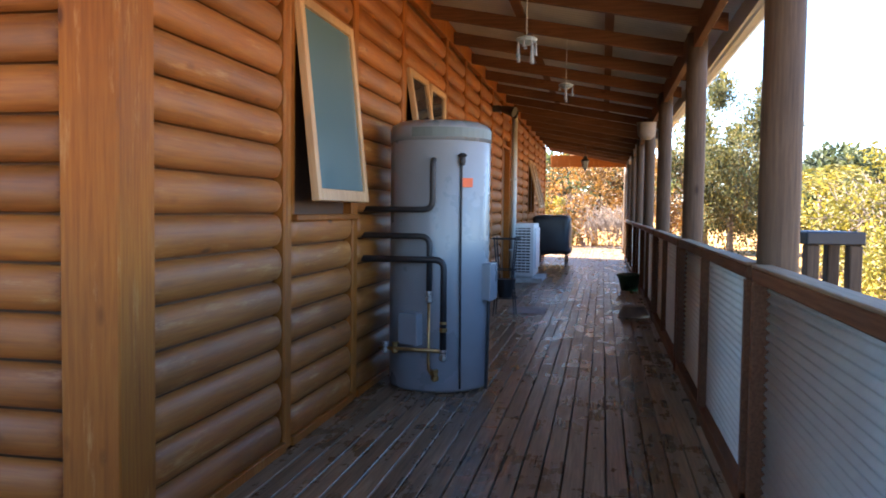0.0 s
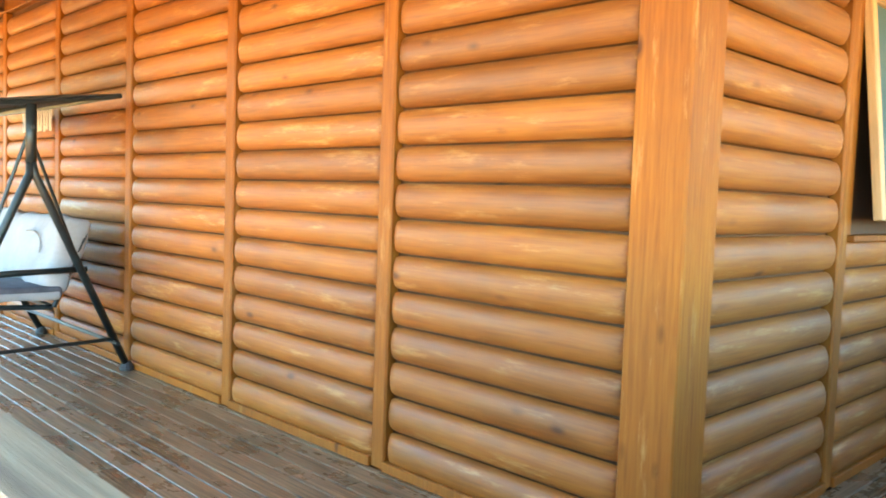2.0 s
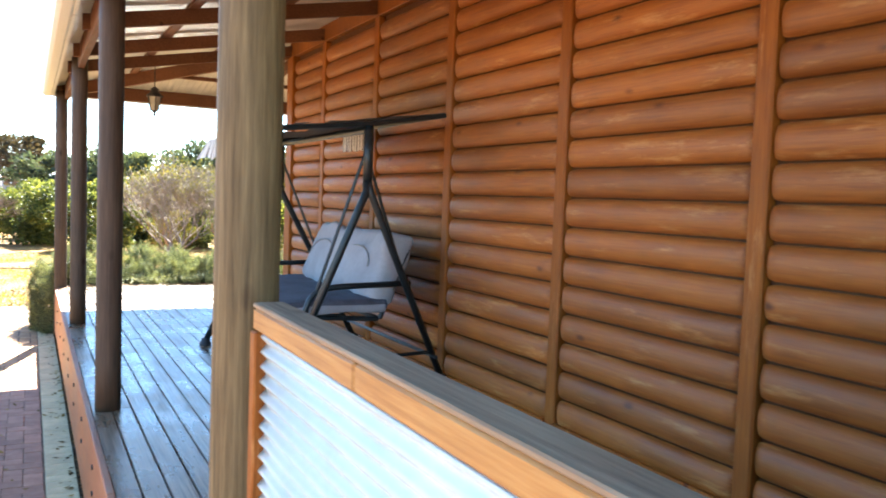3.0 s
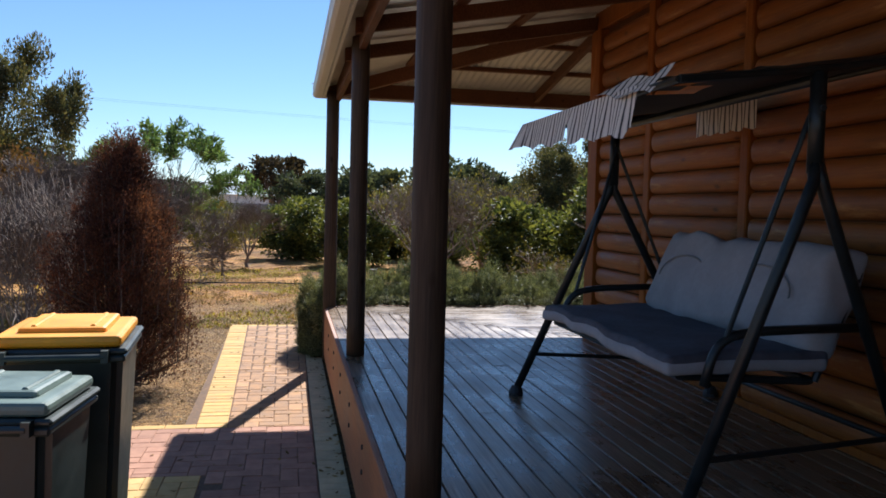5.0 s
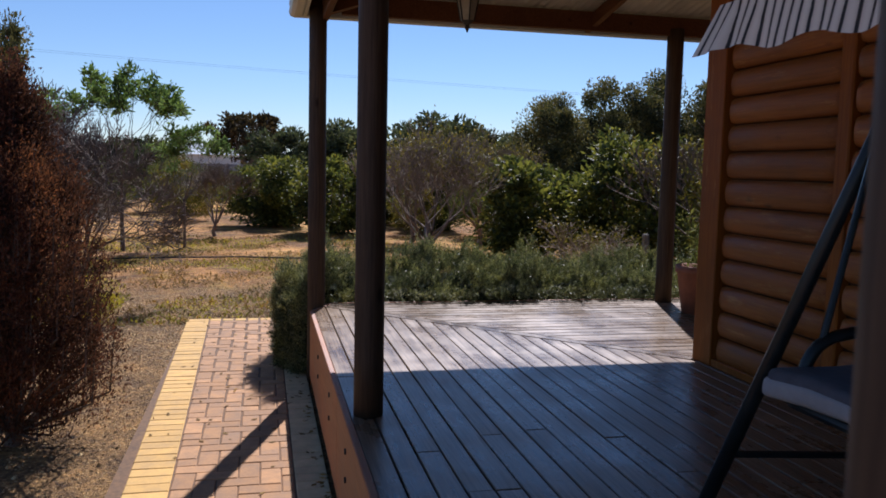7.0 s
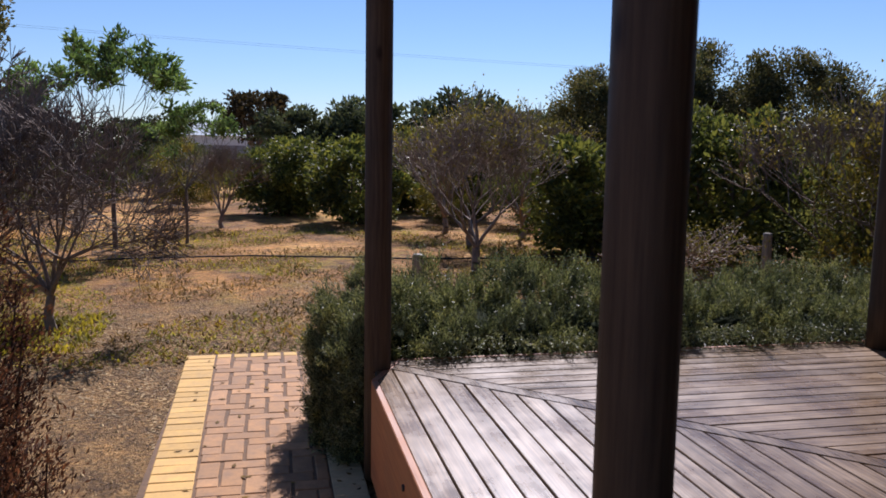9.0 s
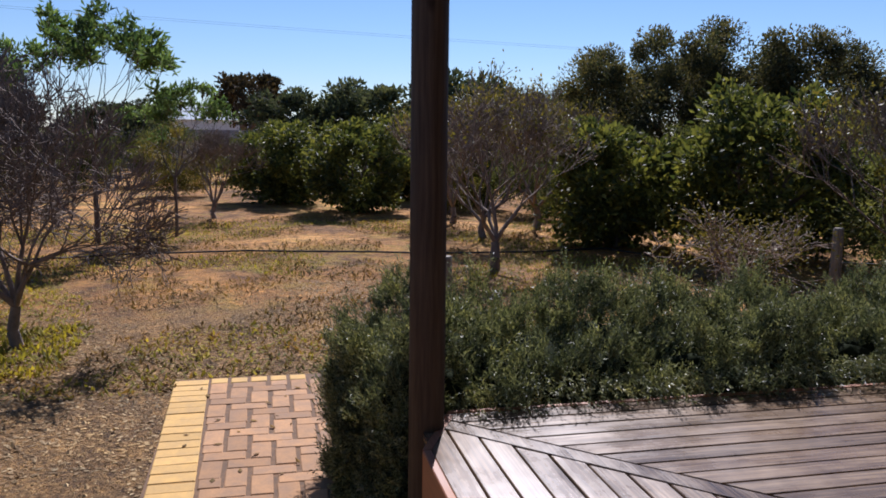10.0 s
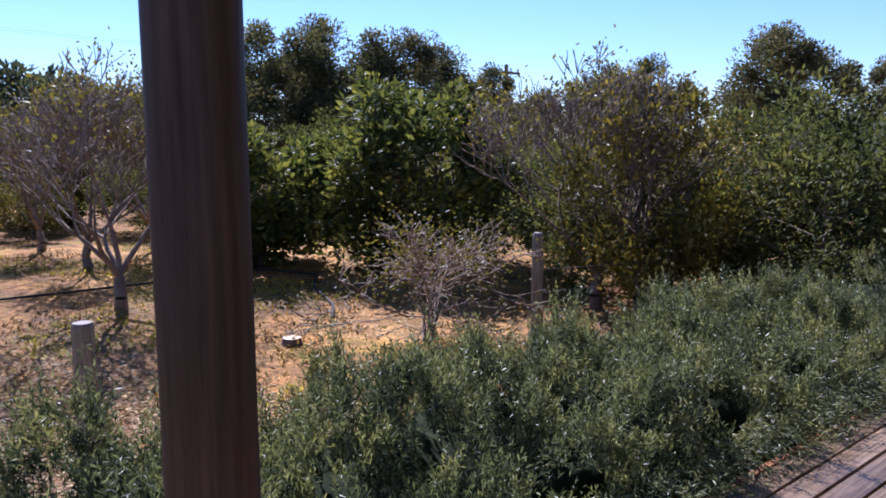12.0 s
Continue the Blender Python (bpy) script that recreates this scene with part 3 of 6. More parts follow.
G = 2.28
GZ = 2.325
bm = bmesh.new()
gutter_profile(bm, [(END_X - G, 8.0, GZ), (END_X - G, -G, GZ), (G, -G, GZ), (G, 20.3, GZ)], [(-1, 0), (-1, -1), (1, -1), (1, 0)])
gt = part("gutter", bm, CREAM, roof, "cream quad gutter along the eave", smooth=False)
so = gt.modifiers.new("thick", "SOLIDIFY")
so.thickness = 0.002
bm = bmesh.new()
box(bm, END_X - G, G, -G - 0.0, -G + 0.02, GZ - 0.01, GZ + 0.14)
box(bm, G - 0.02, G, -G + 0.021, 20.3, GZ - 0.01, GZ + 0.14)
box(bm, END_X - G, END_X - G + 0.02, -G + 0.021, 8.0, GZ - 0.01, GZ + 0.14)
part("fascia", bm, CREAM, roof)


# ---- ground ----
SOIL, nt, b = material("dry_soil", 0.95)
co = nt.nodes.new("ShaderNodeTexCoord")


def at_scale(scale, detail, rough=0.6):
    n = nt.nodes.new("ShaderNodeTexNoise")
    n.inputs["Scale"].default_value = scale
    n.inputs["Detail"].default_value = detail
    n.inputs["Roughness"].default_value = rough
    nt.links.new(co.outputs["Object"], n.inputs["Vector"])
    return n.outputs[0]


base = ramp(nt, at_scale(0.42, 9, 0.74), [(0.38, (0.20, 0.099, 0.027)), (0.47, (0.38, 0.192, 0.047)), (0.55, (0.53, 0.272, 0.064)), (0.63, (0.76, 0.44, 0.13))])
grit = ramp(nt, at_scale(28, 6, 0.75), [(0.32, (0.36, 0.34, 0.33)), (0.48, (0.98, 0.94, 0.92)), (0.68, (1.5, 1.4, 1.25))])
weeds = ramp(nt, at_scale(0.9, 8, 0.78), [(0.51, (0, 0, 0)), (0.60, (0.85, 0.85, 0.85))])
col = mix(nt, base, (0.36, 0.25, 0.028), weeds)
# a bed of grey-brown gravel round the end of the path, its edge broken up
xyz = nt.nodes.new("ShaderNodeSeparateXYZ")
nt.links.new(co.outputs["Object"], xyz.inputs[0])
edge = nt.nodes.new("ShaderNodeMath")
edge.operation = "MULTIPLY_ADD"
nt.links.new(at_scale(0.8, 6, 0.7), edge.inputs[0])
edge.inputs[1].default_value = 3.2
nt.links.new(xyz.outputs["X"], edge.inputs[2])
bed = nt.nodes.new("ShaderNodeMapRange")
bed.inputs["From Min"].default_value = -13.9
bed.inputs["From Max"].default_value = -12.9
nt.links.new(edge.outputs[0], bed.inputs["Value"])
side = nt.nodes.new("ShaderNodeMapRange")
side.inputs["From Min"].default_value = -1.2
side.inputs["From Max"].default_value = -2.2
nt.links.new(xyz.outputs["Y"], side.inputs["Value"])
gravelly = nt.nodes.new("ShaderNodeMath")
gravelly.operation = "MULTIPLY"
nt.links.new(bed.outputs[0], gravelly.inputs[0])
nt.links.new(side.outputs[0], gravelly.inputs[1])
stones = ramp(nt, at_scale(22, 4, 0.8), [(0.30, (0.10, 0.054, 0.018)), (0.47, (0.29, 0.170, 0.058)), (0.60, (0.42, 0.258, 0.092)), (0.72, (0.70, 0.48, 0.22))])
col = mix(nt, col, stones, gravelly.outputs[0])
clods = ramp(nt, at_scale(4.5, 6, 0.75), [(0.36, (0.42, 0.38, 0.36)), (0.50, (1, 1, 1)), (0.68, (1.22, 1.14, 1.0))])
col = mix(nt, col, clods, 0.9, "MULTIPLY")
furrow = ramp(nt, at_scale(1.5, 7, 0.78), [(0.36, (0.45, 0.40, 0.36)), (0.5, (0.95, 0.95, 0.95)), (0.66, (1.25, 1.18, 1.05))])
col = mix(nt, col, furrow, 0.85, "MULTIPLY")
nt.links.new(mix(nt, col, grit, 1.0, "MULTIPLY"), b.inputs["Base Color"])
bump(nt, b, at_scale(32, 8, 0.72), 1.0, 0.07)
bm = bmesh.new()
R = 900.0
vs = [bm.verts.new(p) for p in ((-R, -R, GROUND - 0.03), (R, -R, GROUND - 0.03), (R, R, GROUND - 0.03), (-R, R, GROUND - 0.03))]
bm.faces.new(vs)
tagged(part("ground", bm, SOIL), "dry reddish garden soil with patches of yellow-green weeds", "ground", kind="structure")


# ---- windows of the eastern wall ----
GLASS, nt, b = material("blue_grey_window_glass", 0.06)
b.inputs["Base Color"].default_value = (0.10, 0.16, 0.17, 1)
b.inputs["Roughness"].default_value = 0.05
b.inputs["IOR"].default_value = 1.5


# Darker copy of the glass: the verandah roof's reflection painted into its base colour.
GLASS_DARK, nt, b = material("dark_reflection_glass", 0.05)
b.inputs["Base Color"].default_value = (0.035, 0.028, 0.022, 1)
b.inputs["IOR"].default_value = 1.5
# Dim brown of the window reveal, for an invented filler panel.
REVEAL_FILL = plain("dark_reveal_brown", (0.075, 0.036, 0.018), 0.8, 0, 0.25, 30, 0.1)


def awning_window(name, y0, y1, z0, z1, opened, label, glass=GLASS):
    g = thing(name, label, "window", (0, y0, z0), kind="structure")
    w, h = y1 - y0, z1 - z0
    fr = bmesh.new()
    box(fr, -0.14, 0.0, 0, 0.035, 0, h)
    box(fr, -0.14, 0.0, w - 0.035, w, 0, h)
    box(fr, -0.14, 0.0, 0.036, w - 0.036, h - 0.035, h)
    part("window_frame", fr, TRIM, g)
    # added panel that hides the black interior beside an open sash
    part("fly_screen", boxed(-0.052, -0.046, 0.036, w - 0.036, 0.0, h - 0.036), REVEAL_FILL, g, "dark filler panel added behind the sash")
    part("window_sill", boxed(-0.14, 0.035, -0.01, w + 0.01, -0.03, 0.0, bev=0.005), TRIM, g)
    sash = thing("sash", "", "")
    for k in ("label", "category"):
        if k in sash:
            del sash[k]
    sash.parent = g
    sash.matrix_basis = pose(0.005, 0.03, h - 0.03, 0, -opened, 0)
    sw, sh = w - 0.12, h - 0.09
    part("stile", boxed(-0.02, 0.02, 0, 0.05, -sh, 0, bev=0.004), SILL, sash)
    part("stile", boxed(-0.02, 0.02, sw - 0.05, sw, -sh, 0, bev=0.004), SILL, sash)
    part("rail", boxed(-0.02, 0.02, 0.05, sw - 0.05, -0.05, 0, bev=0.004), SILL, sash)
    part("rail", boxed(-0.02, 0.02, 0.05, sw - 0.05, -sh, -sh + 0.06, bev=0.004), SILL, sash)
    part("pane", boxed(-0.004, 0.004, 0.05, sw - 0.05, -sh + 0.06, -0.05), glass, sash)
    return g


awning_window("window_1", 1.39, 2.33, 1.10, 2.17, 6, "timber awning window pushed open over a log wall")
awning_window("window_2", 3.58, 4.33, 1.10, 2.20, 9, "timber awning window standing open above the water heater", GLASS_DARK)
awning_window("window_3", 4.34, 5.10, 1.10, 2.20, 0, "closed timber awning window beside an open one", GLASS_DARK)
awning_window("window_4", 13.5, 14.2, 1.10, 2.15, 14, "far timber awning window standing open")
awning_window("window_5", 14.2, 14.9, 1.10, 2.15, 14, "far timber awning window standing open")
d = thing("door_1", "closed dark timber door in the log wall", "door", (-0.1, 9.45, 0.0), kind="structure")
part("leaf", boxed(-0.02, 0.02, 0.05, 0.85, 0.02, 2.05, bev=0.004), BEAM, d)
fr = bmesh.new()
box(fr, -0.05, 0.1, 0.0, 0.045, 0, 2.1)
box(fr, -0.05, 0.1, 0.855, 0.9, 0, 2.1)
box(fr, -0.05, 0.1, 0.046, 0.854, 2.055, 2.1)
part("frame", fr, TRIM, d)


# ---- hot water heater ----
def water_heater():
    g = thing("water_heater", "tall cream steel hot water cylinder with black lagged pipes", "water heater", (0.40, 2.93, 0.0))
    bm = bmesh.new()
    R = 0.32
    lathe(bm, [(R - 0.03, 0.0), (R - 0.005, 0.01), (R, 0.03), (R, 1.55), (R - 0.002, 1.555)], 48)
    part("casing", bm, HEATER, g, smooth=True)
    bm = bmesh.new()
    lathe(bm, [(R + 0.003, 1.556), (R + 0.004, 1.635), (R - 0.006, 1.655), (R - 0.05, 1.68), (0.1, 1.69)], 48)
    part("lid", bm, HEATER, g, "cream domed lid of the cylinder", smooth=True)
    bm = bmesh.new()
    for i in range(14):
        a0, a1 = radians(-112 + i * 8), radians(-112 + (i + 1) * 8)
        r = R + 0.006
        q = [(r * math.cos(a0), r * math.sin(a0), 1.575), (r * math.cos(a1), r * math.sin(a1), 1.575), (r * math.cos(a1), r * math.sin(a1), 1.632), (r * math.cos(a0), r * math.sin(a0), 1.632)]
        bm.faces.new([bm.verts.new(p) for p in q])
    part("band", bm, plain("grey_green_band", (0.11, 0.145, 0.145), 0.45, 0, 0.08, 6, 0), g, "grey printed band round the lid")

    def on(a, z, out=0.0):
        a = radians(a + 18)
        return ((R + out) * math.cos(a), (R + out) * math.sin(a), z)
    # lagged pipes from the wall
    for top, side, zw in ((1.43, -104, 1.13), ):
        p = [on(side, top, -0.02), on(side, top, 0.05), on(side, zw, 0.05), (-0.42, -0.33, zw)]
        part("pipe", tubed(rounded(p, 0.06), 0.018, 10), BLACK, g, "black lagged copper pipe", smooth=True)
    p = [(-0.42, -0.36, 0.97), (on(-106, 0.97, 0.06)[0], on(-106, 0.97, 0.06)[1], 0.97), on(-106, 0.62, 0.06)]
    part("pipe", tubed(rounded(p, 0.06), 0.018, 10), BLACK, g, "black lagged copper pipe", smooth=True)
    p = [(-0.42, -0.40, 0.83), (on(-93, 0.83, 0.09)[0], on(-93, 0.83, 0.09)[1], 0.83), on(-93, 0.27, 0.09)]
    part("pipe", tubed(rounded(p, 0.06), 0.020, 10), BLACK, g, "black lagged copper pipe", smooth=True)
    p = [on(-106, 0.62, 0.06), on(-106, 0.16, 0.06), on(-100, 0.10, 0.03), on(-100, 0.10, -0.02)]
    part("copper_tail", tubed(rounded(p, 0.03), 0.009, 8), BRASS, g, smooth=True)
    p = [(-0.30, -0.36, 0.28), on(-93, 0.28, 0.09)]
    part("tempering_pipe", tubed(p, 0.012, 8), BRASS, g, smooth=True)
    for i, q in enumerate((on(-106, 0.60, 0.06), on(-93, 0.42, 0.09), on(-93, 0.25, 0.09), (-0.2, -0.36, 0.28), (-0.26, -0.36, 0.28), on(-100, 0.12, 0.05))):
        bm = bmesh.new()
        lathe(bm, [(0.016, -0.03), (0.024, -0.02), (0.024, 0.0), (0.018, 0.004), (0.018, 0.02), (0.022, 0.025), (0.022, 0.04)], 8, q)
        part("valve", bm, BRASS if i % 2 else STEEL, g, smooth=False)
    p = [on(-74, 1.42, 0.012), on(-74, 0.7, 0.012), on(-73, 0.03, 0.012)]
    part("drain_line", tubed(p, 0.007, 6), BLACK, g)
    bm = bmesh.new()
    lathe(bm, [(0.014, 0), (0.02, 0.02), (0.02, 0.05), (0.03, 0.06), (0.012, 0.075)], 10, on(-74, 1.40, 0.02))
    part("relief_valve", bm, BLACK, g)
    m = Matrix.Rotation(radians(-56 + 90), 4, "Z")
    bm = boxed(0.005, 0.075, -R - 0.012, -R - 0.009, 1.27, 1.325)
    bmesh.ops.transform(bm, matrix=m, verts=bm.verts)
    part("tag", bm, ORANGE, g, "small orange warning tag")
    bm = boxed(-0.07, 0.07, -R - 0.055, -R + 0.02, 0.3, 0.5, bev=0.006)
    bmesh.ops.transform(bm, matrix=Matrix.Rotation(radians(-20), 4, "Z"), verts=bm.verts)
    part("mixing_box", bm, HEATER, g)
    bm = boxed(-0.09, 0.09, -R - 0.045, -R + 0.03, 0.56, 0.80, bev=0.01, seg=2)
    bmesh.ops.transform(bm, matrix=Matrix.Rotation(radians(84), 4, "Z"), verts=bm.verts)
    part("element_cover", bm, HEATER, g)
    p = [on(-30, 0.56, 0.02), on(-32, 0.2, 0.02), on(-34, 0.0, 0.02)]
    part("conduit", tubed(p, 0.011, 8), BLACK, g)


water_heater()


def air_conditioner():
    g = thing("air_conditioner", "white split-system outdoor unit on a pale base slab", "air conditioner", (0.19, 10.5, 0.0))
    part("pad", boxed(-0.25, 0.33, -0.05, 1.0, 0.0, 0.07, bev=0.008), plain("pale_base_slab", (0.55, 0.55, 0.52), 0.7), g)
    part("case", boxed(-0.17, 0.19, 0.0, 0.93, 0.1, 0.93, bev=0.02, seg=2), WHITE, g)
    for z in (0.07,):
        part("foot", boxed(-0.15, 0.17, 0.1, 0.16, 0.07, 0.10), WHITE, g)
        part("foot", boxed(-0.15, 0.17, 0.77, 0.83, 0.07, 0.10), WHITE, g)
    part("grille", boxed(-0.13, 0.13, -0.006, 0.001, 0.16, 0.86), BLACK, g, "dark grille opening of the unit")
    for i in range(15):
        z = 0.18 + i * 0.046
        part("louvre", boxed(-0.135, 0.135, -0.014, -0.004, z, z + 0.02), WHITE, g)
    for x in (-0.065, 0.0, 0.065):
        part("upright", boxed(x - 0.004, x + 0.004, -0.018, -0.013, 0.16, 0.86), WHITE, g)
    part("front_cover", boxed(0.19, 0.215, 0.12, 0.88, 0.2, 0.86, bev=0.01), WHITE, g)


air_conditioner()


def covered_barbecue():
    g = thing("barbecue", "barbecue under a sagging black cover, standing on the deck", "barbecue", (0.39, 15.2, 0.0))
    bm = bmesh.new()
    box(bm, -0.38, 0.38, -0.6, 0.6, 0.22, 1.05, bev=0.16, seg=4)
    bmesh.ops.subdivide_edges(bm, edges=bm.edges[:], cuts=2, use_grid_fill=True)
    for v in bm.verts:
        n = noise.noise(v.co * 4.0)
        v.co += Vector((v.co.x, v.co.y, 0)).normalized() * n * 0.05
        if v.co.z < 0.35:
            v.co.z += 0.06 * noise.noise(v.co * 6)
            v.co.x *= 1.06
    part("cover", bm, plain("black_vinyl_cover", (0.02, 0.024, 0.03), 0.45), g, smooth=True)
    for x in (-0.3, 0.3):
        for y in (-0.5, 0.5):
            part("leg", tubed([(x, y, 0.0), (x, y, 0.4)], 0.02), BLACK, g)


covered_barbecue()

d = thing("downpipe", "cream round downpipe fixed to the log wall", "downpipe", (0.06, 10.42, 0.0), kind="structure")
part("pipe", tubed([(0, 0, 0.0), (0, 0, 2.65)], 0.045, 14), CREAM, d, smooth=True)
for z in (0.5, 1.6):
    part("strap", boxed(-0.06, 0.05, -0.052, 0.052, z, z + 0.03), CREAM, d)

g = thing("plant_stand", "black wire plant stand with a dried plant", "plant stand", (0.42, 6.4, 0.0))
for a in range(4):
    an = radians(45 + 90 * a)
    p = [(0.16 * math.cos(an), 0.16 * math.sin(an), 0), (0.11 * math.cos(an), 0.11 * math.sin(an), 0.45), (0.16 * math.cos(an), 0.16 * math.sin(an), 0.85)]
    part("leg", tubed(p, 0.008, 6), BLACK, g)
for z, r in ((0.2, 0.14), (0.5, 0.115), (0.83, 0.155)):
    p = [(r * math.cos(i * math.pi / 8), r * math.sin(i * math.pi / 8), z) for i in range(17)]
    part("hoop", tubed(p, 0.007, 6), BLACK, g)
bm = bmesh.new()
lathe(bm, [(0.07, 0.20), (0.11, 0.38), (0.115, 0.4), (0.09, 0.39)], 16)
part("pot", bm, BLACK, g)
g = thing("door_mat", "small pale mat lying on the deck boards", "mat", (0.62, 6.9, 0.0))
part("mat", boxed(-0.2, 0.2, -0.28, 0.28, 0.001, 0.012, bev=0.004), plain("pale_mat", (0.35, 0.34, 0.33), 0.9), g)

g = thing("food_bowl", "grey upturned feeding bowl on the deck", "bowl", (1.78, 6.75, 0.0))
bm = bmesh.new()
lathe(bm, [(0.17, 0.0), (0.165, 0.02), (0.12, 0.10), (0.115, 0.115), (0.09, 0.118)], 20)
part("bowl", bm, plain("dull_grey_bowl", (0.16, 0.15, 0.14), 0.45), g, smooth=True)
g = thing("flower_pot", "green glazed plant pot beside a verandah post", "flower pot", (1.83, 9.75, 0.0))
bm = bmesh.new()
lathe(bm, [(0.12, 0.0), (0.17, 0.2), (0.185, 0.2), (0.185, 0.24), (0.165, 0.24), (0.15, 0.2)], 20)
part("pot", bm, plain("green_glaze", (0.03, 0.09, 0.05), 0.3), g, smooth=True)
g = thing("hanging_basket", "dull grey-brown hanging basket under the eave beam", "hanging basket", (1.95, 8.35, 2.05))
bm = bmesh.new()
lathe(bm, [(0.06, 0.0), (0.11, 0.05), (0.12, 0.2), (0.125, 0.21), (0.1, 0.2)], 16)
part("basket", bm, plain("weathered_basket", (0.20, 0.17, 0.15), 0.7), g, smooth=True)
for a in (0, 2.1, 4.2):
    part("hanger", tubed([(0.11 * math.cos(a), 0.11 * math.sin(a), 0.2), (0, 0, 0.36)], 0.003, 4), BLACK, g)


SHELL = plain("dull_shell", (0.22, 0.23, 0.25), 0.6, 0, 0.3, 25, 0.1)


def wind_chime(x, y, z, n=7):
    g = thing("wind_chime", "shell wind chime hanging from a verandah rafter", "wind chime", (x, y, z))
    zt = roof_z(x) - z + 0.05
    part("cord", tubed([(0, 0, 0.1), (0, 0, zt)], 0.003, 4), CREAM, g)
    bm = bmesh.new()
    lathe(bm, [(0.02, 0.06), (0.055, 0.08), (0.06, 0.095), (0.03, 0.11)], 12)
    part("ring", bm, GREYP, g)
    for i in range(n):
        a = 2 * math.pi * i / n
        r = 0.05
        L = 0.08 + 0.05 * math.sin(i * 2.3)
        part("shell_string", tubed([(r * math.cos(a), r * math.sin(a), 0.08), (r * math.cos(a), r * math.sin(a), 0.08 - L)], [0.004, 0.011], 6), SHELL, g)


wind_chime(1.0, 2.3, 1.98)
wind_chime(1.12, 4.4, 2.05, 4)


def lantern(x, y, z, hang):
    g = thing("lantern", "black hanging coach lantern with clear glass", "lantern", (x, y, z))
    bm = bmesh.new()
    lathe(bm, [(0.004, 0.0), (0.012, 0.02), (0.02, 0.03), (0.012, 0.045), (0.045, 0.075)], 6)
    part("finial", bm, BLACK, g)
    bm = bmesh.new()
    lathe(bm, [(0.044, 0.076), (0.075, 0.225)], 6)
    part("glass", bm, plain("lantern_glass", (0.30, 0.29, 0.25), 0.15), g, "frosted lantern glass")
    for i in range(6):
        a = 2 * math.pi * i / 6
        part("bar", tubed([(0.047 * math.cos(a), 0.047 * math.sin(a), 0.075), (0.078 * math.cos(a), 0.078 * math.sin(a), 0.226)], 0.005, 5), BLACK, g)
    bm = bmesh.new()
    lathe(bm, [(0.088, 0.226), (0.09, 0.24), (0.05, 0.275), (0.042, 0.30), (0.05, 0.31), (0.015, 0.335)], 12)
    part("cap", bm, BLACK, g)
    part("rod", tubed([(0, 0, 0.335), (0, 0, hang)], 0.006, 6), BLACK, g)


lantern(-8.76, -1.28, 2.03, roof_z(1.28) - 2.03 + 0.16)
lantern(1.05, 14.9, 1.95, roof_z(1.05) - 1.95 + 0.02)
g = thing("spotlight", "twin black spotlight fixed under the verandah rafters", "spotlight", (0.1, 8.3, 2.45))
part("bracket", boxed(-0.1, 0.0, -0.05, 0.05, -0.04, 0.04, bev=0.005), BLACK, g)
for s in (-1, 1):
    part("lamp_head", tubed([(0.0, 0.06 * s, 0.0), (0.12, 0.12 * s, -0.03), (0.2, 0.15 * s, -0.06)], [0.03, 0.05, 0.065], 12), BLACK, g)


# ---- swing seat ----
FABRIC, nt, b = material("striped_awning_fabric", 0.85)
co = nt.nodes.new("ShaderNodeTexCoord")
wv = nt.nodes.new("ShaderNodeTexWave")
wv.bands_direction = "X"
wv.inputs["Scale"].default_value = 7.5
wv.inputs["Distortion"].default_value = 1.6
wv.inputs["Detail Scale"].default_value = 0.7
nt.links.new(co.outputs["Object"], wv.inputs["Vector"])
nt.links.new(ramp(nt, wv.outputs["Fac"], [(0.0, (0.015, 0.017, 0.022)), (0.12, (0.03, 0.035, 0.045)), (0.2, (0.60, 0.59, 0.56)), (1.0, (0.72, 0.71, 0.68))]), b.inputs["Base Color"])
CUSH_W = plain("off_white_cushion", (0.28, 0.285, 0.30), 0.9, 0, 0.12, 5, 0.1)
SEAM = plain("grey_seam", (0.22, 0.22, 0.22), 0.9)
CUSH_D = plain("faded_navy_cushion", (0.075, 0.08, 0.10), 0.9, 0, 0.35, 4, 0.1)


def cushion(x0, x1, y0, y1, z0, z1, lump, seed, bulge=0.0, axis=2):
    """A stuffed pad: bevelled, bulging along one axis and lumpy."""
    bm = bmesh.new()
    box(bm, x0, x1, y0, y1, z0, z1, bev=min(0.05, (z1 - z0) * 0.4, (y1 - y0) * 0.4), seg=3)
    bmesh.ops.subdivide_edges(bm, edges=[e for e in bm.edges if e.calc_length() > 0.1], cuts=9, use_grid_fill=True)
    mid = Vector(((x0 + x1) / 2, (y0 + y1) / 2, (z0 + z1) / 2))
    size = (x1 - x0, y1 - y0, z1 - z0)
    other = 3 - axis
    for v in bm.verts:
        u = max(0.0, math.cos(math.pi * (v.co.x - mid.x) / size[0]))
        w = max(0.0, math.cos(math.pi * (v.co[other] - mid[other]) / size[other]))
        side = 1 if v.co[axis] > mid[axis] else -1
        v.co[axis] += side * bulge * (u * w) ** 0.5
        v.co += Vector((0.4 * noise.noise(v.co * 3), noise.noise(v.co * 5 + Vector((seed, 0, 0))), noise.noise(v.co * 5 + Vector((0, seed, 0))))) * lump
    return bm


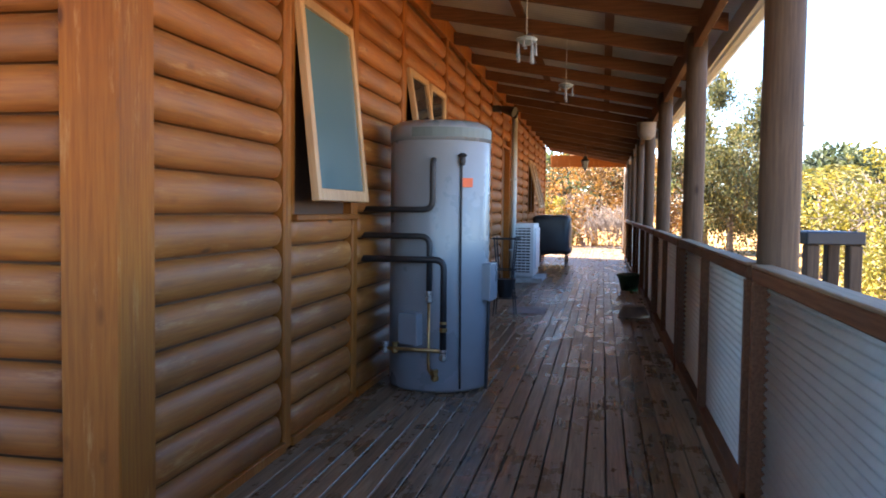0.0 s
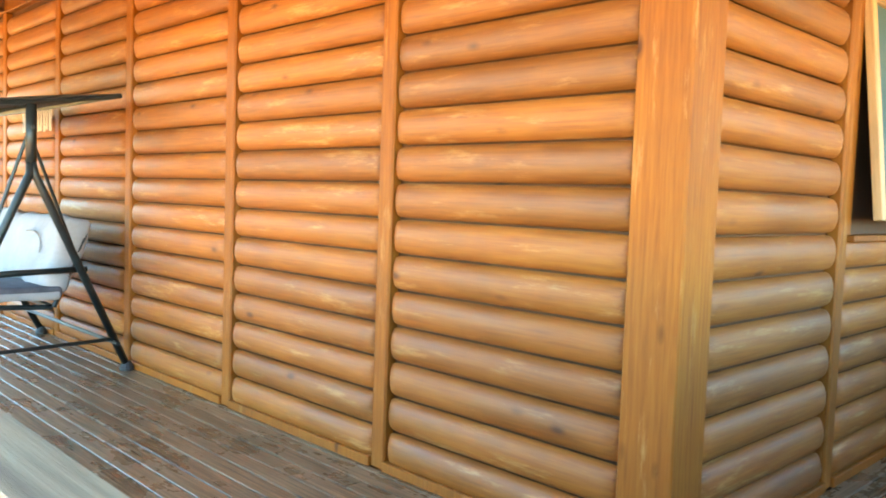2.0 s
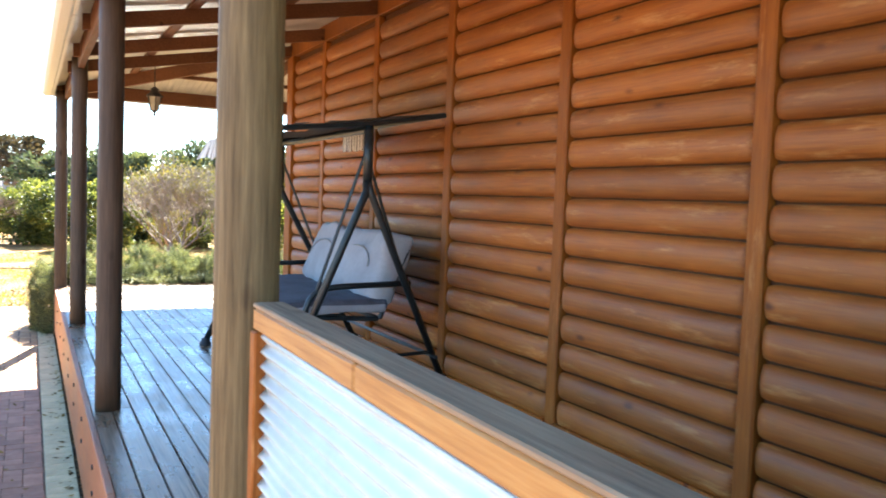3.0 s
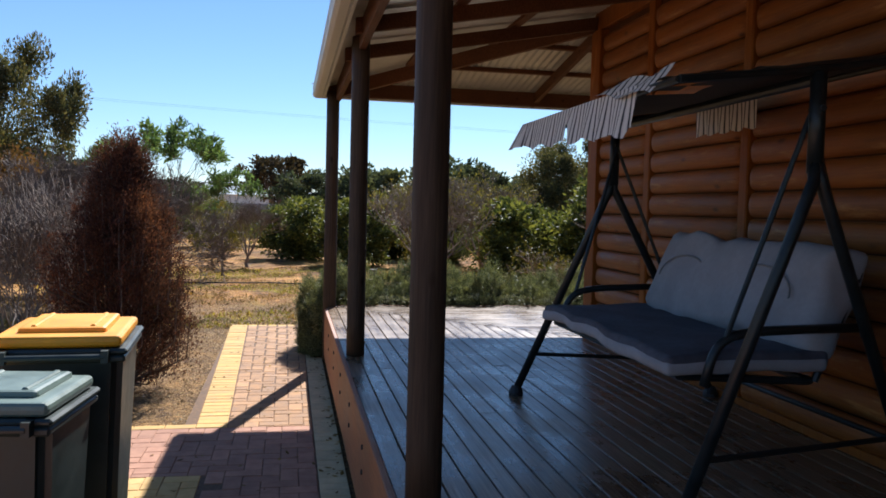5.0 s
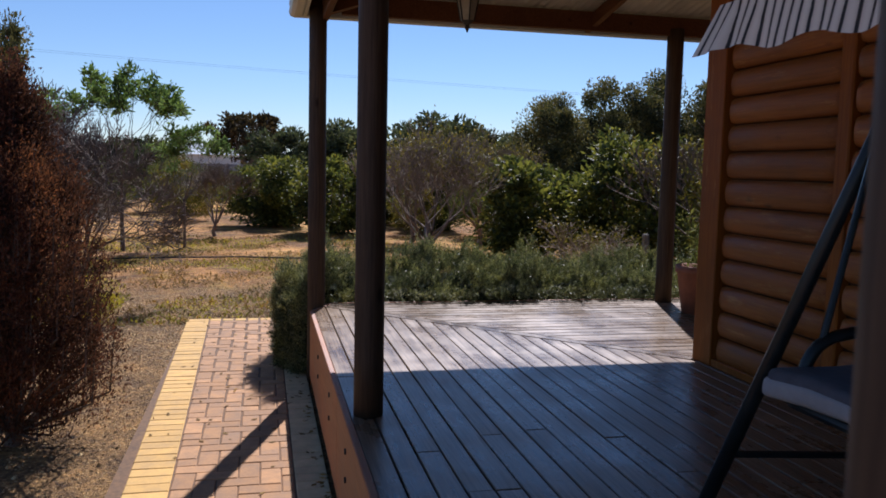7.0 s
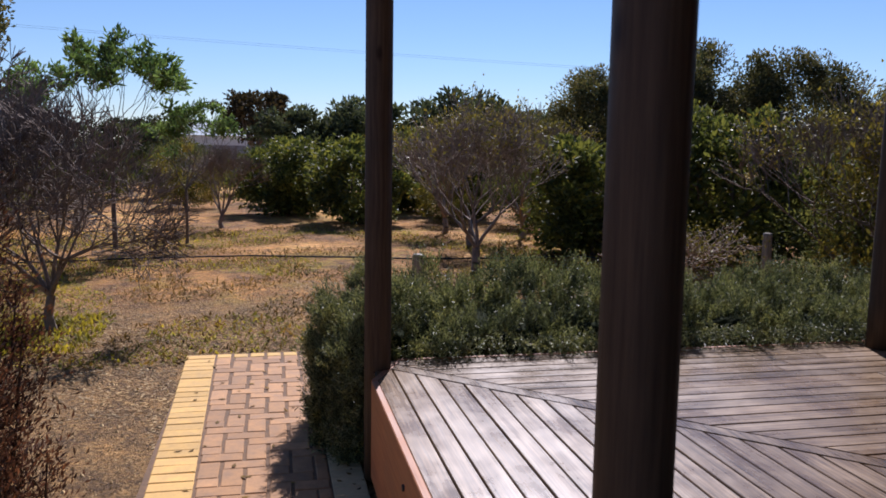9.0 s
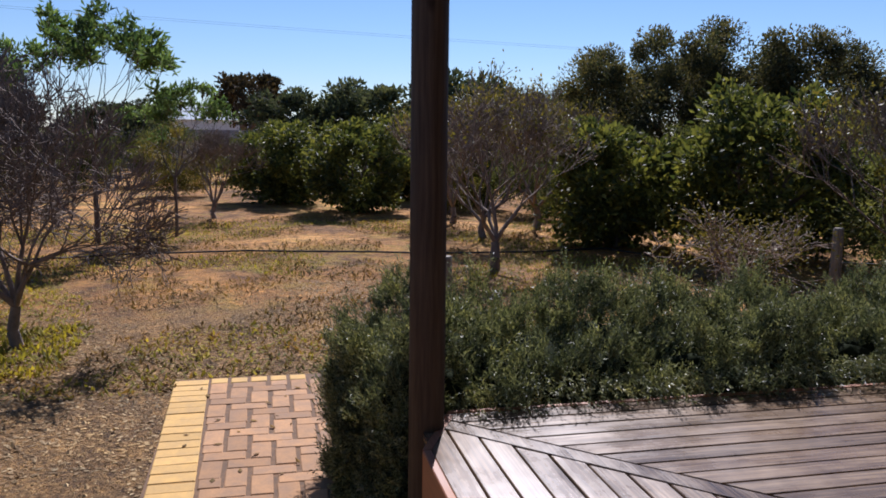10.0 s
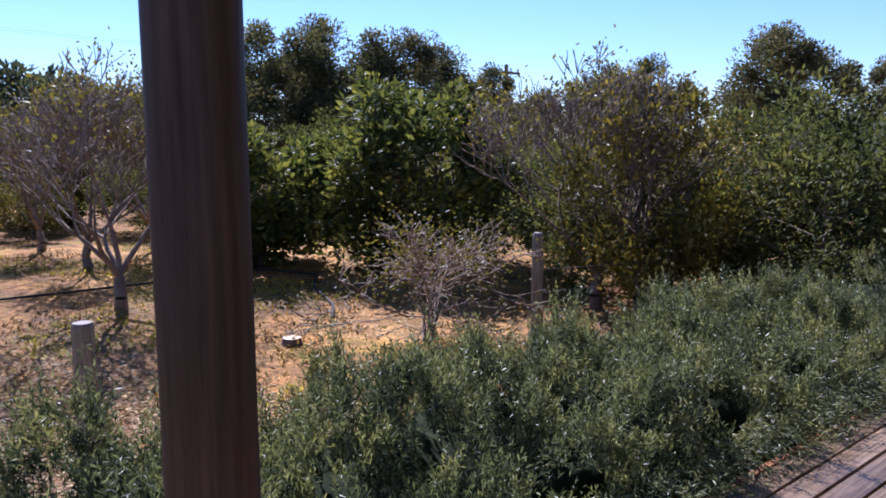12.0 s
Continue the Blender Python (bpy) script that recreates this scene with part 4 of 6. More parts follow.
def swing_seat():
    g = thing("swing_seat", "garden swing seat with off-white cushions and a torn striped canopy", "swing seat", (0, 0, 0))
    T = 0.024
    for x, s in ((-3.74, 1), (-5.65, -1)):
        FRONT, SPLAY = (-1.30, 0.19) if s > 0 else (-1.27, -0.02)
        part("upright", tubed([(x, -0.70, 1.28), (x, -0.70, 1.655)], 0.03, 10), FRAME, g, smooth=True)
        part("leg", tubed([(x, -0.70, 1.34), (x + 0.02 * s, -0.715, 1.25), (x + SPLAY, FRONT, 0.03)], T, 10), FRAME, g, smooth=True)
        part("leg", tubed([(x, -0.70, 1.34), (x + 0.02 * s, -0.685, 1.25), (x - (0.17 if s > 0 else -0.10), -0.06, 0.03)], T, 10), FRAME, g, smooth=True)
        for y, dx in ((FRONT, SPLAY * s), (-0.06, -0.17 if s > 0 else -0.10)):
            bm = bmesh.new()
            lathe(bm, [(0.045, 0.0), (0.045, 0.02), (0.03, 0.05), (0.026, 0.06)], 12, (x + dx * s, y, 0))
            part("foot", bm, BLACK, g)
        part("brace", tubed([(x + SPLAY * 0.82, FRONT + 0.10, 0.25), (x - (0.14 if s > 0 else -0.08), -0.16, 0.22)], 0.012, 8), FRAME, g)
        xi = x - 0.12 * s
        part("hanger", tubed([(x - 0.04 * s, -0.70, 1.5), (xi, -0.97, 0.62)], 0.011, 8), FRAME, g)
        part("hanger", tubed([(x - 0.04 * s, -0.70, 1.5), (xi, -0.36, 0.64)], 0.011, 8), FRAME, g)
        part("armrest", tubed(rounded([(xi, -1.05, 0.45), (xi, -1.0, 0.63), (xi, -0.85, 0.665), (xi, -0.34, 0.68)], 0.1, 5), 0.019, 10), FRAME, g, smooth=True)
        part("bolt", tubed([(x - 0.04, -0.70, 1.52), (x + 0.04, -0.70, 1.52)], 0.012, 8), BLACK, g)
        part("canopy_arm", tubed([(x, -1.26, 1.60), (x, -0.70, 1.665), (x, -0.19, 1.755)], 0.017, 8), FRAME, g)
    part("top_bar", tubed([(-3.74, -0.70, 1.63), (-5.65, -0.70, 1.63)], 0.022, 10), FRAME, g)
    part("rear_bar", tubed([(-3.80, -0.16, 0.2), (-5.66, -0.16, 0.2)], 0.014, 8), FRAME, g)
    part("canopy_bar", tubed([(-3.74, -1.26, 1.60), (-5.65, -1.26, 1.60)], 0.015, 8), FRAME, g)
    part("canopy_bar", tubed([(-3.74, -0.19, 1.755), (-5.65, -0.19, 1.755)], 0.015, 8), FRAME, g)
    # canopy cloth
    bm = bmesh.new()
    nx, ny = 24, 10
    rows = []
    for i in range(nx + 1):
        x = -3.76 - 1.94 * i / nx
        rows.append([bm.verts.new((x, -1.27 + 1.11 * j / ny, 1.62 + 0.155 * j / ny - 0.05 * math.sin(math.pi * j / ny) ** 0.7 * math.sin(math.pi * i / nx) + 0.012 * noise.noise(Vector((i * 0.6, j * 0.9, 3))))) for j in range(ny + 1)])
    for i in range(nx):
        for j in range(ny):
            if i < 6 and j < 3 and (i + j) % 4 != 1:
                continue
            bm.faces.new((rows[i][j], rows[i + 1][j], rows[i + 1][j + 1], rows[i][j + 1]))
    c = part("canopy", bm, plain("dark_canopy_cloth", (0.05, 0.055, 0.06), 0.9), g, "sagging dark canopy cloth", smooth=True)
    # front flap, torn near one end
    bm = bmesh.new()
    prev = None
    n = 60
    for i in range(n + 1):
        x = -4.05 - 1.63 * i / n
        drop = 0.20 - 0.055 * i / n + 0.012 * math.sin(i * 0.55) - (0.09 if i in (28, 29) else 0) - (0.04 if i < 3 else 0)
        wob = 0.008 * math.sin(i * 0.9) + 0.02 * noise.noise(Vector((i * 0.35, 0, 0)))
        row = [bm.verts.new((x, -1.275 + wob * k - 0.03 * k - (0.05 * k if i > 56 else 0), 1.625 - drop * k)) for k in (0, 0.33, 0.66, 1.0)]
        if prev:
            for k in range(3):
                bm.faces.new((prev[k], row[k], row[k + 1], prev[k + 1]))
        prev = row
    part("flap", bm, FABRIC, g, "ragged striped front flap of the canopy", smooth=True)
    bm = bmesh.new()
    prev = None
    for i in range(41):
        x = -5.0 - 0.66 * i / 40
        wob = 0.01 * math.sin(i * 0.8)
        row = [bm.verts.new((x, -0.17 + wob * k, 1.75 - (0.155 + 0.008 * math.sin(i * 0.7)) * k)) for k in (0, 0.5, 1.0)]
        if prev:
            for k in range(2):
                bm.faces.new((prev[k], row[k], row[k + 1], prev[k + 1]))
        prev = row
    part("flap", bm, FABRIC, g, "striped rear flap of the canopy", smooth=True)
    bm = bmesh.new()
    prev = None
    for i in range(19):
        t = i / 18
        x = -3.9 - 0.55 * t
        row = [bm.verts.new((x, -1.30 + 0.10 * k + 0.014 * math.sin(i * 0.6 + k * 3), 1.57 + 0.014 * math.sin(i * 0.5 + k * 2) + 0.11 * k + 0.05 * t * (1 - k))) for k in (0, 0.4, 0.75, 1.0)]
        if prev:
            for k in range(3):
                bm.faces.new((prev[k], row[k], row[k + 1], prev[k + 1]))
        prev = row
    part("torn_cloth", bm, FABRIC, g, "crumpled torn strip of striped cloth", smooth=True)
    # seat
    part("seat_frame", tubed(rounded([(-3.96, -1.1, 0.47), (-5.50, -1.1, 0.47), (-5.50, -0.5, 0.44), (-3.96, -0.5, 0.44), (-3.96, -1.09, 0.47)], 0.05), 0.016, 8), FRAME, g)
    part("back_frame", tubed(rounded([(-5.50, -0.5, 0.44), (-5.50, -0.30, 0.92), (-3.96, -0.30, 0.92), (-3.96, -0.5, 0.44)], 0.06), 0.016, 8), FRAME, g)
    for i, (x0, x1) in enumerate(((-5.52, -3.92),)):
        p = part("seat_cushion", cushion(x0, x1, -1.16, -0.46, 0.495, 0.57, 0.026, i * 7.0, 0.012), CUSH_D, g, "faded navy seat cushion", smooth=True)
        part("cushion_edge", cushion(x0 - 0.004, x1 + 0.004, -1.168, -0.47, 0.485, 0.545, 0.024, i * 7.0), CUSH_W, p, "off-white cushion border", smooth=True)
    q = cushion(-5.46, -3.94, -0.07, 0.07, 0.0, 0.47, 0.05, 4.0, 0.05, 1)
    ob = part("back_cushion", q, CUSH_W, g, "slumped off-white tufted back cushion", smooth=True)
    ob.matrix_basis = pose(0, -0.52, 0.545, -22)
    for cx in (-5.06, -4.36):
        pts = [(cx + 0.26 * math.cos(a), -0.104 - 0.012 * math.sin(a), 0.20 + 0.13 * math.sin(a)) for a in [math.pi * k / 12 for k in range(13)]]
        part("seam", tubed(pts, 0.005, 5), SEAM, ob)


swing_seat()


# ---- bins ----
BIN = plain("dark_green_bin_plastic", (0.022, 0.034, 0.03), 0.42, 0, 0.2, 6, 0.05)
YEL = plain("yellow_bin_lid", (0.82, 0.33, 0.003), 0.5, 0, 0.1, 5, 0.04)
GLID = plain("grey_green_bin_lid", (0.14, 0.19, 0.16), 0.42, 0, 0.15, 5, 0.04)


def wheelie_bin(x, y, w, dp, h, lid, label, turn=0.0):
    """x, y: the middle of its base; the lid hinges at +x."""
    g = thing("wheelie_bin", label, "wheelie bin", (x, y, GROUND), turn, group="bins beside the path")
    bm = bmesh.new()
    lo = [(-dp * 0.38, -w * 0.40), (dp * 0.34, -w * 0.40), (dp * 0.34, w * 0.40), (-dp * 0.38, w * 0.40)]
    hi = [(-dp * 0.48, -w * 0.47), (dp * 0.45, -w * 0.47), (dp * 0.45, w * 0.47), (-dp * 0.48, w * 0.47)]
    a = [bm.verts.new((p, q, 0.03)) for p, q in lo]
    c = [bm.verts.new((p, q, h - 0.06)) for p, q in hi]
    bm.faces.new(list(reversed(a)))
    bm.faces.new(c)
    for i in range(4):
        bm.faces.new((a[i], a[(i + 1) % 4], c[(i + 1) % 4], c[i]))
    bmesh.ops.bevel(bm, geom=[e for e in bm.edges if abs(e.verts[0].co.z - e.verts[1].co.z) > 0.1], offset=0.045, segments=3, affect="EDGES")
    part("body", bm, BIN, g, smooth=False)
    bm = bmesh.new()
    box(bm, -dp * 0.5, dp * 0.5, -w * 0.5, w * 0.5, h - 0.085, h - 0.05, bev=0.01)
    box(bm, -dp * 0.515, dp * 0.5, -w * 0.515, w * 0.515, h - 0.048, h - 0.02, bev=0.01)
    part("rim", bm, BIN, g)
    ld = part("lid", boxed(-dp * 0.48, dp * 0.47, -w * 0.47, w * 0.47, h - 0.018, h + 0.035, bev=0.025, seg=3), lid, g, "hinged plastic lid")
    part("raised_panel", boxed(-dp * 0.40, dp * 0.30, -w * 0.33, w * 0.33, h + 0.02, h + 0.06, bev=0.018, seg=2), lid, ld)
    part("grip", boxed(-dp * 0.535, -dp * 0.46, -w * 0.2, w * 0.2, h - 0.005, h + 0.025, bev=0.01), lid, ld)
    for k in (-0.22, 0.22):
        part("rib", boxed(-dp * 0.36, dp * 0.26, w * k - 0.012, w * k + 0.012, h + 0.05, h + 0.068, bev=0.006), lid, ld)
    part("handle", tubed([(dp * 0.56, -w * 0.36, h - 0.05), (dp * 0.56, w * 0.36, h - 0.05)], 0.016, 10), BIN, g)
    for s in (-1, 1):
        part("hinge_arm", boxed(dp * 0.42, dp * 0.58, s * w * 0.36 - 0.015, s * w * 0.36 + 0.015, h - 0.075, h - 0.02), BIN, g)
        wl = part("wheel", tubed([(dp * 0.33, s * w * 0.41, 0.1), (dp * 0.33, s * w * 0.49, 0.1)], 0.1, 18), BLACK, g)
        part("hub", tubed([(dp * 0.33, s * w * 0.485, 0.1), (dp * 0.33, s * w * 0.497, 0.1)], 0.05, 12), BIN, wl)


wheelie_bin(-5.20, -3.67, 0.58, 0.72, 1.06, YEL, "dark green wheelie bin with a yellow lid", 4)
wheelie_bin(-4.42, -3.70, 0.50, 0.55, 0.93, GLID, "smaller dark green wheelie bin with a grey-green lid", -5)

g = thing("pot_plant", "terracotta pot with a shrubby plant on the deck", "pot plant", (END_X - 1.5, 0.86, 0.0))
bm = bmesh.new()
lathe(bm, [(0.12, 0.0), (0.17, 0.33), (0.185, 0.335), (0.185, 0.39), (0.165, 0.39), (0.15, 0.34)], 20)
part("pot", bm, plain("terracotta", (0.30, 0.12, 0.07), 0.8), g, smooth=True)


# ---- plants ----
BARK = plain("grey_brown_bark", (0.13, 0.095, 0.07), 0.9, 0, 0.35, 14, 0.4)
TWIG = plain("pale_dry_twig", (0.185, 0.142, 0.112), 0.9, 0, 0.3, 10, 0.2)
GREYWOOD = wood("grey_weathered_timber", (0.13, 0.11, 0.08), (0.22, 0.19, 0.145), (0.33, 0.29, 0.225), 2, 0.8, relief=0.6)
PALETWIG = plain("bleached_dry_twig", (0.27, 0.20, 0.15), 0.9, 0, 0.3, 10, 0.2)
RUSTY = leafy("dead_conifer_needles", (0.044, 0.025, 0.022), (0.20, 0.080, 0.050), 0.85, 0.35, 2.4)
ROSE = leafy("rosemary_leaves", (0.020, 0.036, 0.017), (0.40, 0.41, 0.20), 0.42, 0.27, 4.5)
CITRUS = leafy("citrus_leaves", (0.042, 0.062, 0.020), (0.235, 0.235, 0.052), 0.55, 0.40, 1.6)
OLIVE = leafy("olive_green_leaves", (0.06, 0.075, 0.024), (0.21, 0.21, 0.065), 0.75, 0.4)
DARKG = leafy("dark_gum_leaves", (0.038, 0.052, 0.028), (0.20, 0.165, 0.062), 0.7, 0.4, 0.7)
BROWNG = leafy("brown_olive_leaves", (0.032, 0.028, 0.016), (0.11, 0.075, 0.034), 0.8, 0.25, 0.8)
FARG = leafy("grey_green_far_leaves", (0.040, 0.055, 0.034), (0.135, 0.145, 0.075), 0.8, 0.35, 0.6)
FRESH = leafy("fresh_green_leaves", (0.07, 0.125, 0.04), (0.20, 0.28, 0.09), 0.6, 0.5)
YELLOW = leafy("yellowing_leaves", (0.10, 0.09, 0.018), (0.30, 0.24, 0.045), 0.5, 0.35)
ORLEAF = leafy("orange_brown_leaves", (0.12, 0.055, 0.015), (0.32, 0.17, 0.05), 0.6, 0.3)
# Near-black filler colour: the shade between hedge sprigs put into the material.
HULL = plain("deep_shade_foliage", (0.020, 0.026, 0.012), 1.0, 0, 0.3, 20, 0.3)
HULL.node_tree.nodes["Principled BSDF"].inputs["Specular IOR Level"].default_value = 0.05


def from_arrays(name, v, f, mat, smooth=False):
    me = bpy.data.meshes.new(name)
    me.from_pydata(v, [], f)
    me.materials.append(mat)
    if smooth:
        for p in me.polygons:
            p.use_smooth = True
    me.update()
    return me


def leaves(name, centres, outs, lo, hi, aspect, mat, seed, spread=0.9, flat=0.0):
    """One small pointed leaf at each centre, turned about its outward direction."""
    r = np.random.RandomState(seed)
    n = len(centres)
    d = outs + r.normal(0, spread, (n, 3))
    d /= np.linalg.norm(d, axis=1)[:, None] + 1e-9
    q = r.normal(0, 1, (n, 3))
    if flat:
        d[:, 2] = np.abs(d[:, 2]) * (1 - flat)
        d /= np.linalg.norm(d, axis=1)[:, None] + 1e-9
        q = q * (1 - flat) * 0.5 + np.array([0, 0, 1.0])
    s = np.cross(d, q)
    s /= np.linalg.norm(s, axis=1)[:, None] + 1e-9
    L = r.uniform(lo, hi, n)[:, None]
    w = L * aspect / 2
    nrm = np.cross(d, s)
    a = centres
    t = centres + d * L
    m1 = centres + d * L * 0.45 + s * w + nrm * L * 0.08
    m2 = centres + d * L * 0.45 - s * w + nrm * L * 0.08
    v = np.stack([a, m1, t, m2], 1).reshape(-1, 3)
    f = np.arange(4 * n).reshape(-1, 4)
    return from_arrays(name, v.tolist(), f.tolist(), mat)


def crown_points(seed, n, centre, radii, clumps, fill=0.25, hollow=0.55):
    """Leaf places in uneven clumps round an ellipsoid."""
    r = np.random.RandomState(seed)
    d = r.normal(0, 1, (clumps, 3))
    d /= np.linalg.norm(d, axis=1)[:, None]
    c = d * r.uniform(hollow, 1.0, (clumps, 1))
    size = r.uniform(0.5, 1.3, clumps) * fill
    k = r.randint(0, clumps, n)
    off = r.normal(0, 1, (n, 3))
    off /= np.linalg.norm(off, axis=1)[:, None]
    off *= (r.uniform(0, 1, n) ** 0.45 * size[k])[:, None]
    p = c[k] + off
    out = off / (np.linalg.norm(off, axis=1)[:, None] + 1e-9) * 0.6 + p * 0.5 + np.array([0, 0, 0.25])
    p = p * np.array(radii) + np.array(centre)
    keep = p[:, 2] > 0.02
    return p[keep], out[keep]


def branch_list(rng, p, d, length, radius, depth, up=0.15, fan=0.6, kids=(2, 3), shrink=0.72, out=None, tips=None):
    q = p.copy()
    n = 3
    dd = d.copy()
    rr = radius
    for i in range(n):
        dd = (dd + Vector((rng.gauss(0, 0.16), rng.gauss(0, 0.16), rng.gauss(0, 0.10) + up * 0.25))).normalized()
        nx = q + dd * length / n
        nr = max(rr * 0.9, 0.0042)
        out.append((q.copy(), nx.copy(), rr, nr))
        q, rr = nx, nr
    if depth == 0:
        tips.append((q, dd))
        return
    for _ in range(rng.randint(*kids)):
        nd = (dd + Vector((rng.gauss(0, fan), rng.gauss(0, fan), rng.gauss(0, fan * 0.7) + up))).normalized()
        branch_list(rng, q, nd, length * rng.uniform(shrink - 0.12, shrink + 0.1), max(0.0048, rr * rng.uniform(0.6, 0.8)), depth - 1, up, fan, kids, shrink, out, tips)


def branch_mesh(name, segs, mat):
    v, f = [], []
    for a, b, r0, r1 in segs:
        d = (b - a).normalized()
        u = d.orthogonal().normalized()
        w = d.cross(u)
        n = 6 if r0 > 0.02 else 3
        k = len(v)
        for c, r in ((a, r0), (b, r1)):
            for i in range(n):
                an = 2 * math.pi * i / n
                v.append(tuple(c + (u * math.cos(an) + w * math.sin(an)) * r))
        for i in range(n):
            f.append((k + i, k + (i + 1) % n, k + n + (i + 1) % n, k + n + i))
    return from_arrays(name, v, f, mat, True)


def make_tree(label, category, seed, trunk_h, trunk_r, depth, length, up, fan, mat_bark, crown=None, name="tree", kids=(2, 3), shrink=0.72, stems=1, tip_leaves=None):
    """crown: (count, centre, radii, clumps, fill, leaf_lo, leaf_hi, aspect, material)."""
    rng = random.Random(seed)
    g = thing(name, label, category)
    segs, tips = [], []
    for s in range(stems):
        a = 2 * math.pi * s / stems + rng.random()
        lean = Vector((math.cos(a) * 0.35 * (stems > 1), math.sin(a) * 0.35 * (stems > 1), 1)).normalized()
        p = Vector((0, 0, -0.05))
        if trunk_h > 0:
            q = p + lean * trunk_h
            mid = p.lerp(q, 0.5) + Vector((rng.gauss(0, 0.03), rng.gauss(0, 0.03), 0))
            segs += [(p, mid, trunk_r * 1.25, trunk_r), (mid, q, trunk_r, trunk_r * 0.9)]
            for _ in range(rng.randint(5, 6)):
                nd = (lean + Vector((rng.gauss(0, fan * 1.2), rng.gauss(0, fan * 1.2), 0.1))).normalized()
                branch_list(rng, q, nd, length, trunk_r * 0.5, depth, up, fan, kids, shrink, segs, tips)
        else:
            branch_list(rng, p, lean, length, trunk_r, depth, up, fan, kids, shrink, segs, tips)
    if crown or tip_leaves:
        link("trunk", branch_mesh("trunk", segs, mat_bark), g)
    else:
        link("trunk", branch_mesh("trunk", [q for q in segs if q[2] > 0.012], mat_bark), g)
        link("twig_growth", branch_mesh("twig_growth", [q for q in segs if q[2] <= 0.012], mat_bark), g)
    if crown:
        n, c, radii, cl, fill, lo, hi, asp, mat = crown
        pts, outs = crown_points(seed, n, c, radii, cl, fill)
        link("crown", leaves("crown", pts, outs, lo, hi, asp, mat, seed), g)
    if tip_leaves:
        n, lo, hi, asp, mat = tip_leaves
        r = np.random.RandomState(seed + 5)
        base = np.array([tuple(t[0]) for t in tips])
        dirs = np.array([tuple(t[1]) for t in tips])
        k = r.randint(0, len(base), n)
        link("crown", leaves("crown", base[k] + r.normal(0, 0.06, (n, 3)), dirs[k], lo, hi, asp, mat, seed), g)
    return g


def plant(src, x, y, turn=0.0, s=1.0, z=GROUND - 0.02, label="", first=[]):
    m = pose(x, y, z, 0, 0, turn)
    if src.name in first:
        c = copy_thing(src, m)
    else:
        first.append(src.name)
        c = src
        c.matrix_basis = m
    c.scale = (s, s, s) if not isinstance(s, tuple) else s
    if label:
        c["label"] = label
    return c


# rosemary hedge along the edge of the deck
def hedge():
    g = tagged(new("hedge"), "dense grey-green rosemary hedge spilling onto the deck edge", "hedge")
    r = np.random.RandomState(4)
    cx, y0, y1 = -10.68, -2.47, 7.5

    def section(a, inset):
        """A boxy arch: sideways from the middle and up, both 0 to 1, shrunk by the inset in metres."""
        ca, sa = math.cos(a), max(0.0, math.sin(a))
        return math.copysign(abs(ca) ** 0.55, ca) * (0.63 - inset), sa ** 0.5 * (0.91 - inset)

    def place(a, y, inset):
        u, h = section(a, inset)
        h *= 1.03 - 0.13 * min(1.0, max(0.0, (y + 1.2) / 2.4)) - 0.14 * u / 0.63
        e = min(1.0, max(0.0, (y - y0 - inset) / 0.38))
        k = math.sqrt(max(0.0, 1 - (1 - e) ** 2))
        w = 1 + 0.13 * noise.noise((y * 1.4, a * 1.1, 0.3)) + 0.20 * noise.noise((y * 3.6, a * 3.2, 5.3))
        return cx + u * (0.40 + 0.60 * k) * w, y, GROUND - 0.02 + h * (0.55 + 0.45 * k) * w
    # arc lengths, so that sprigs spread evenly over the arch
    table = [i * math.pi / 300 for i in range(301)]
    pts = [section(a, 0) for a in table]
    acc = [0.0]
    for p, q in zip(pts, pts[1:]):
        acc.append(acc[-1] + math.hypot(q[0] - p[0], q[1] - p[1]))
    # Closed hull added under the sprigs so that their gaps read dark.
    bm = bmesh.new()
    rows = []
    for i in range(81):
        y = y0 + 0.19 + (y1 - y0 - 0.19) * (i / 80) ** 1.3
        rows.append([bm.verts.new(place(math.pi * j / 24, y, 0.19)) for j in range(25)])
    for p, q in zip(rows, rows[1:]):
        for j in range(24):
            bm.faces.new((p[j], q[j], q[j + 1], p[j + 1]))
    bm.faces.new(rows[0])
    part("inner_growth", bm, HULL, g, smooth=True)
    # upright tufts, each of several sprigs from one foot, standing in larger plumes with hollows between
    nt_, per = 6200, 6
    n = nt_ * per
    ty = np.where(r.uniform(0, 1, nt_) < 0.78, y0 + 4.8 * r.uniform(0, 1, nt_), r.uniform(y0, y1, nt_))
    ty[:520] = y0 + 0.36 * r.uniform(0, 1, 520) ** 1.5
    ta = np.interp(r.uniform(0, acc[-1], nt_), acc, table)
    plume = np.array([noise.noise((y * 4.2, a * 3.4, 8.1)) for a, y in zip(ta, ty)])
    foot = np.array([place(a, y, 0.03 + 0.09 * q - 0.17 * max(-0.6, min(0.5, p))) for a, y, q, p in zip(ta, ty, r.uniform(0, 1, nt_), plume)])
    end = np.clip(1 - (ty - y0) / 0.6, 0, 1)
    td = np.stack([np.cos(ta) * 0.45, -end * 0.6, 0.60 + 0.55 * np.sin(ta)], 1) + r.normal(0, 0.20, (nt_, 3))
    td /= np.linalg.norm(td, axis=1)[:, None]
    tl = r.uniform(0.08, 0.17, nt_) * (1 + 0.6 * np.clip(plume, -0.5, 0.6)) * np.where(r.uniform(0, 1, nt_) < 0.06, 1.4, 1.0)
    base = np.repeat(foot, per, 0) + r.normal(0, 0.014, (n, 3))
    ys = np.repeat(ty, per)
    d = np.repeat(td, per, 0) + r.normal(0, 0.17, (n, 3))
    L = np.repeat(tl, per) * r.uniform(0.55, 1.1, n)
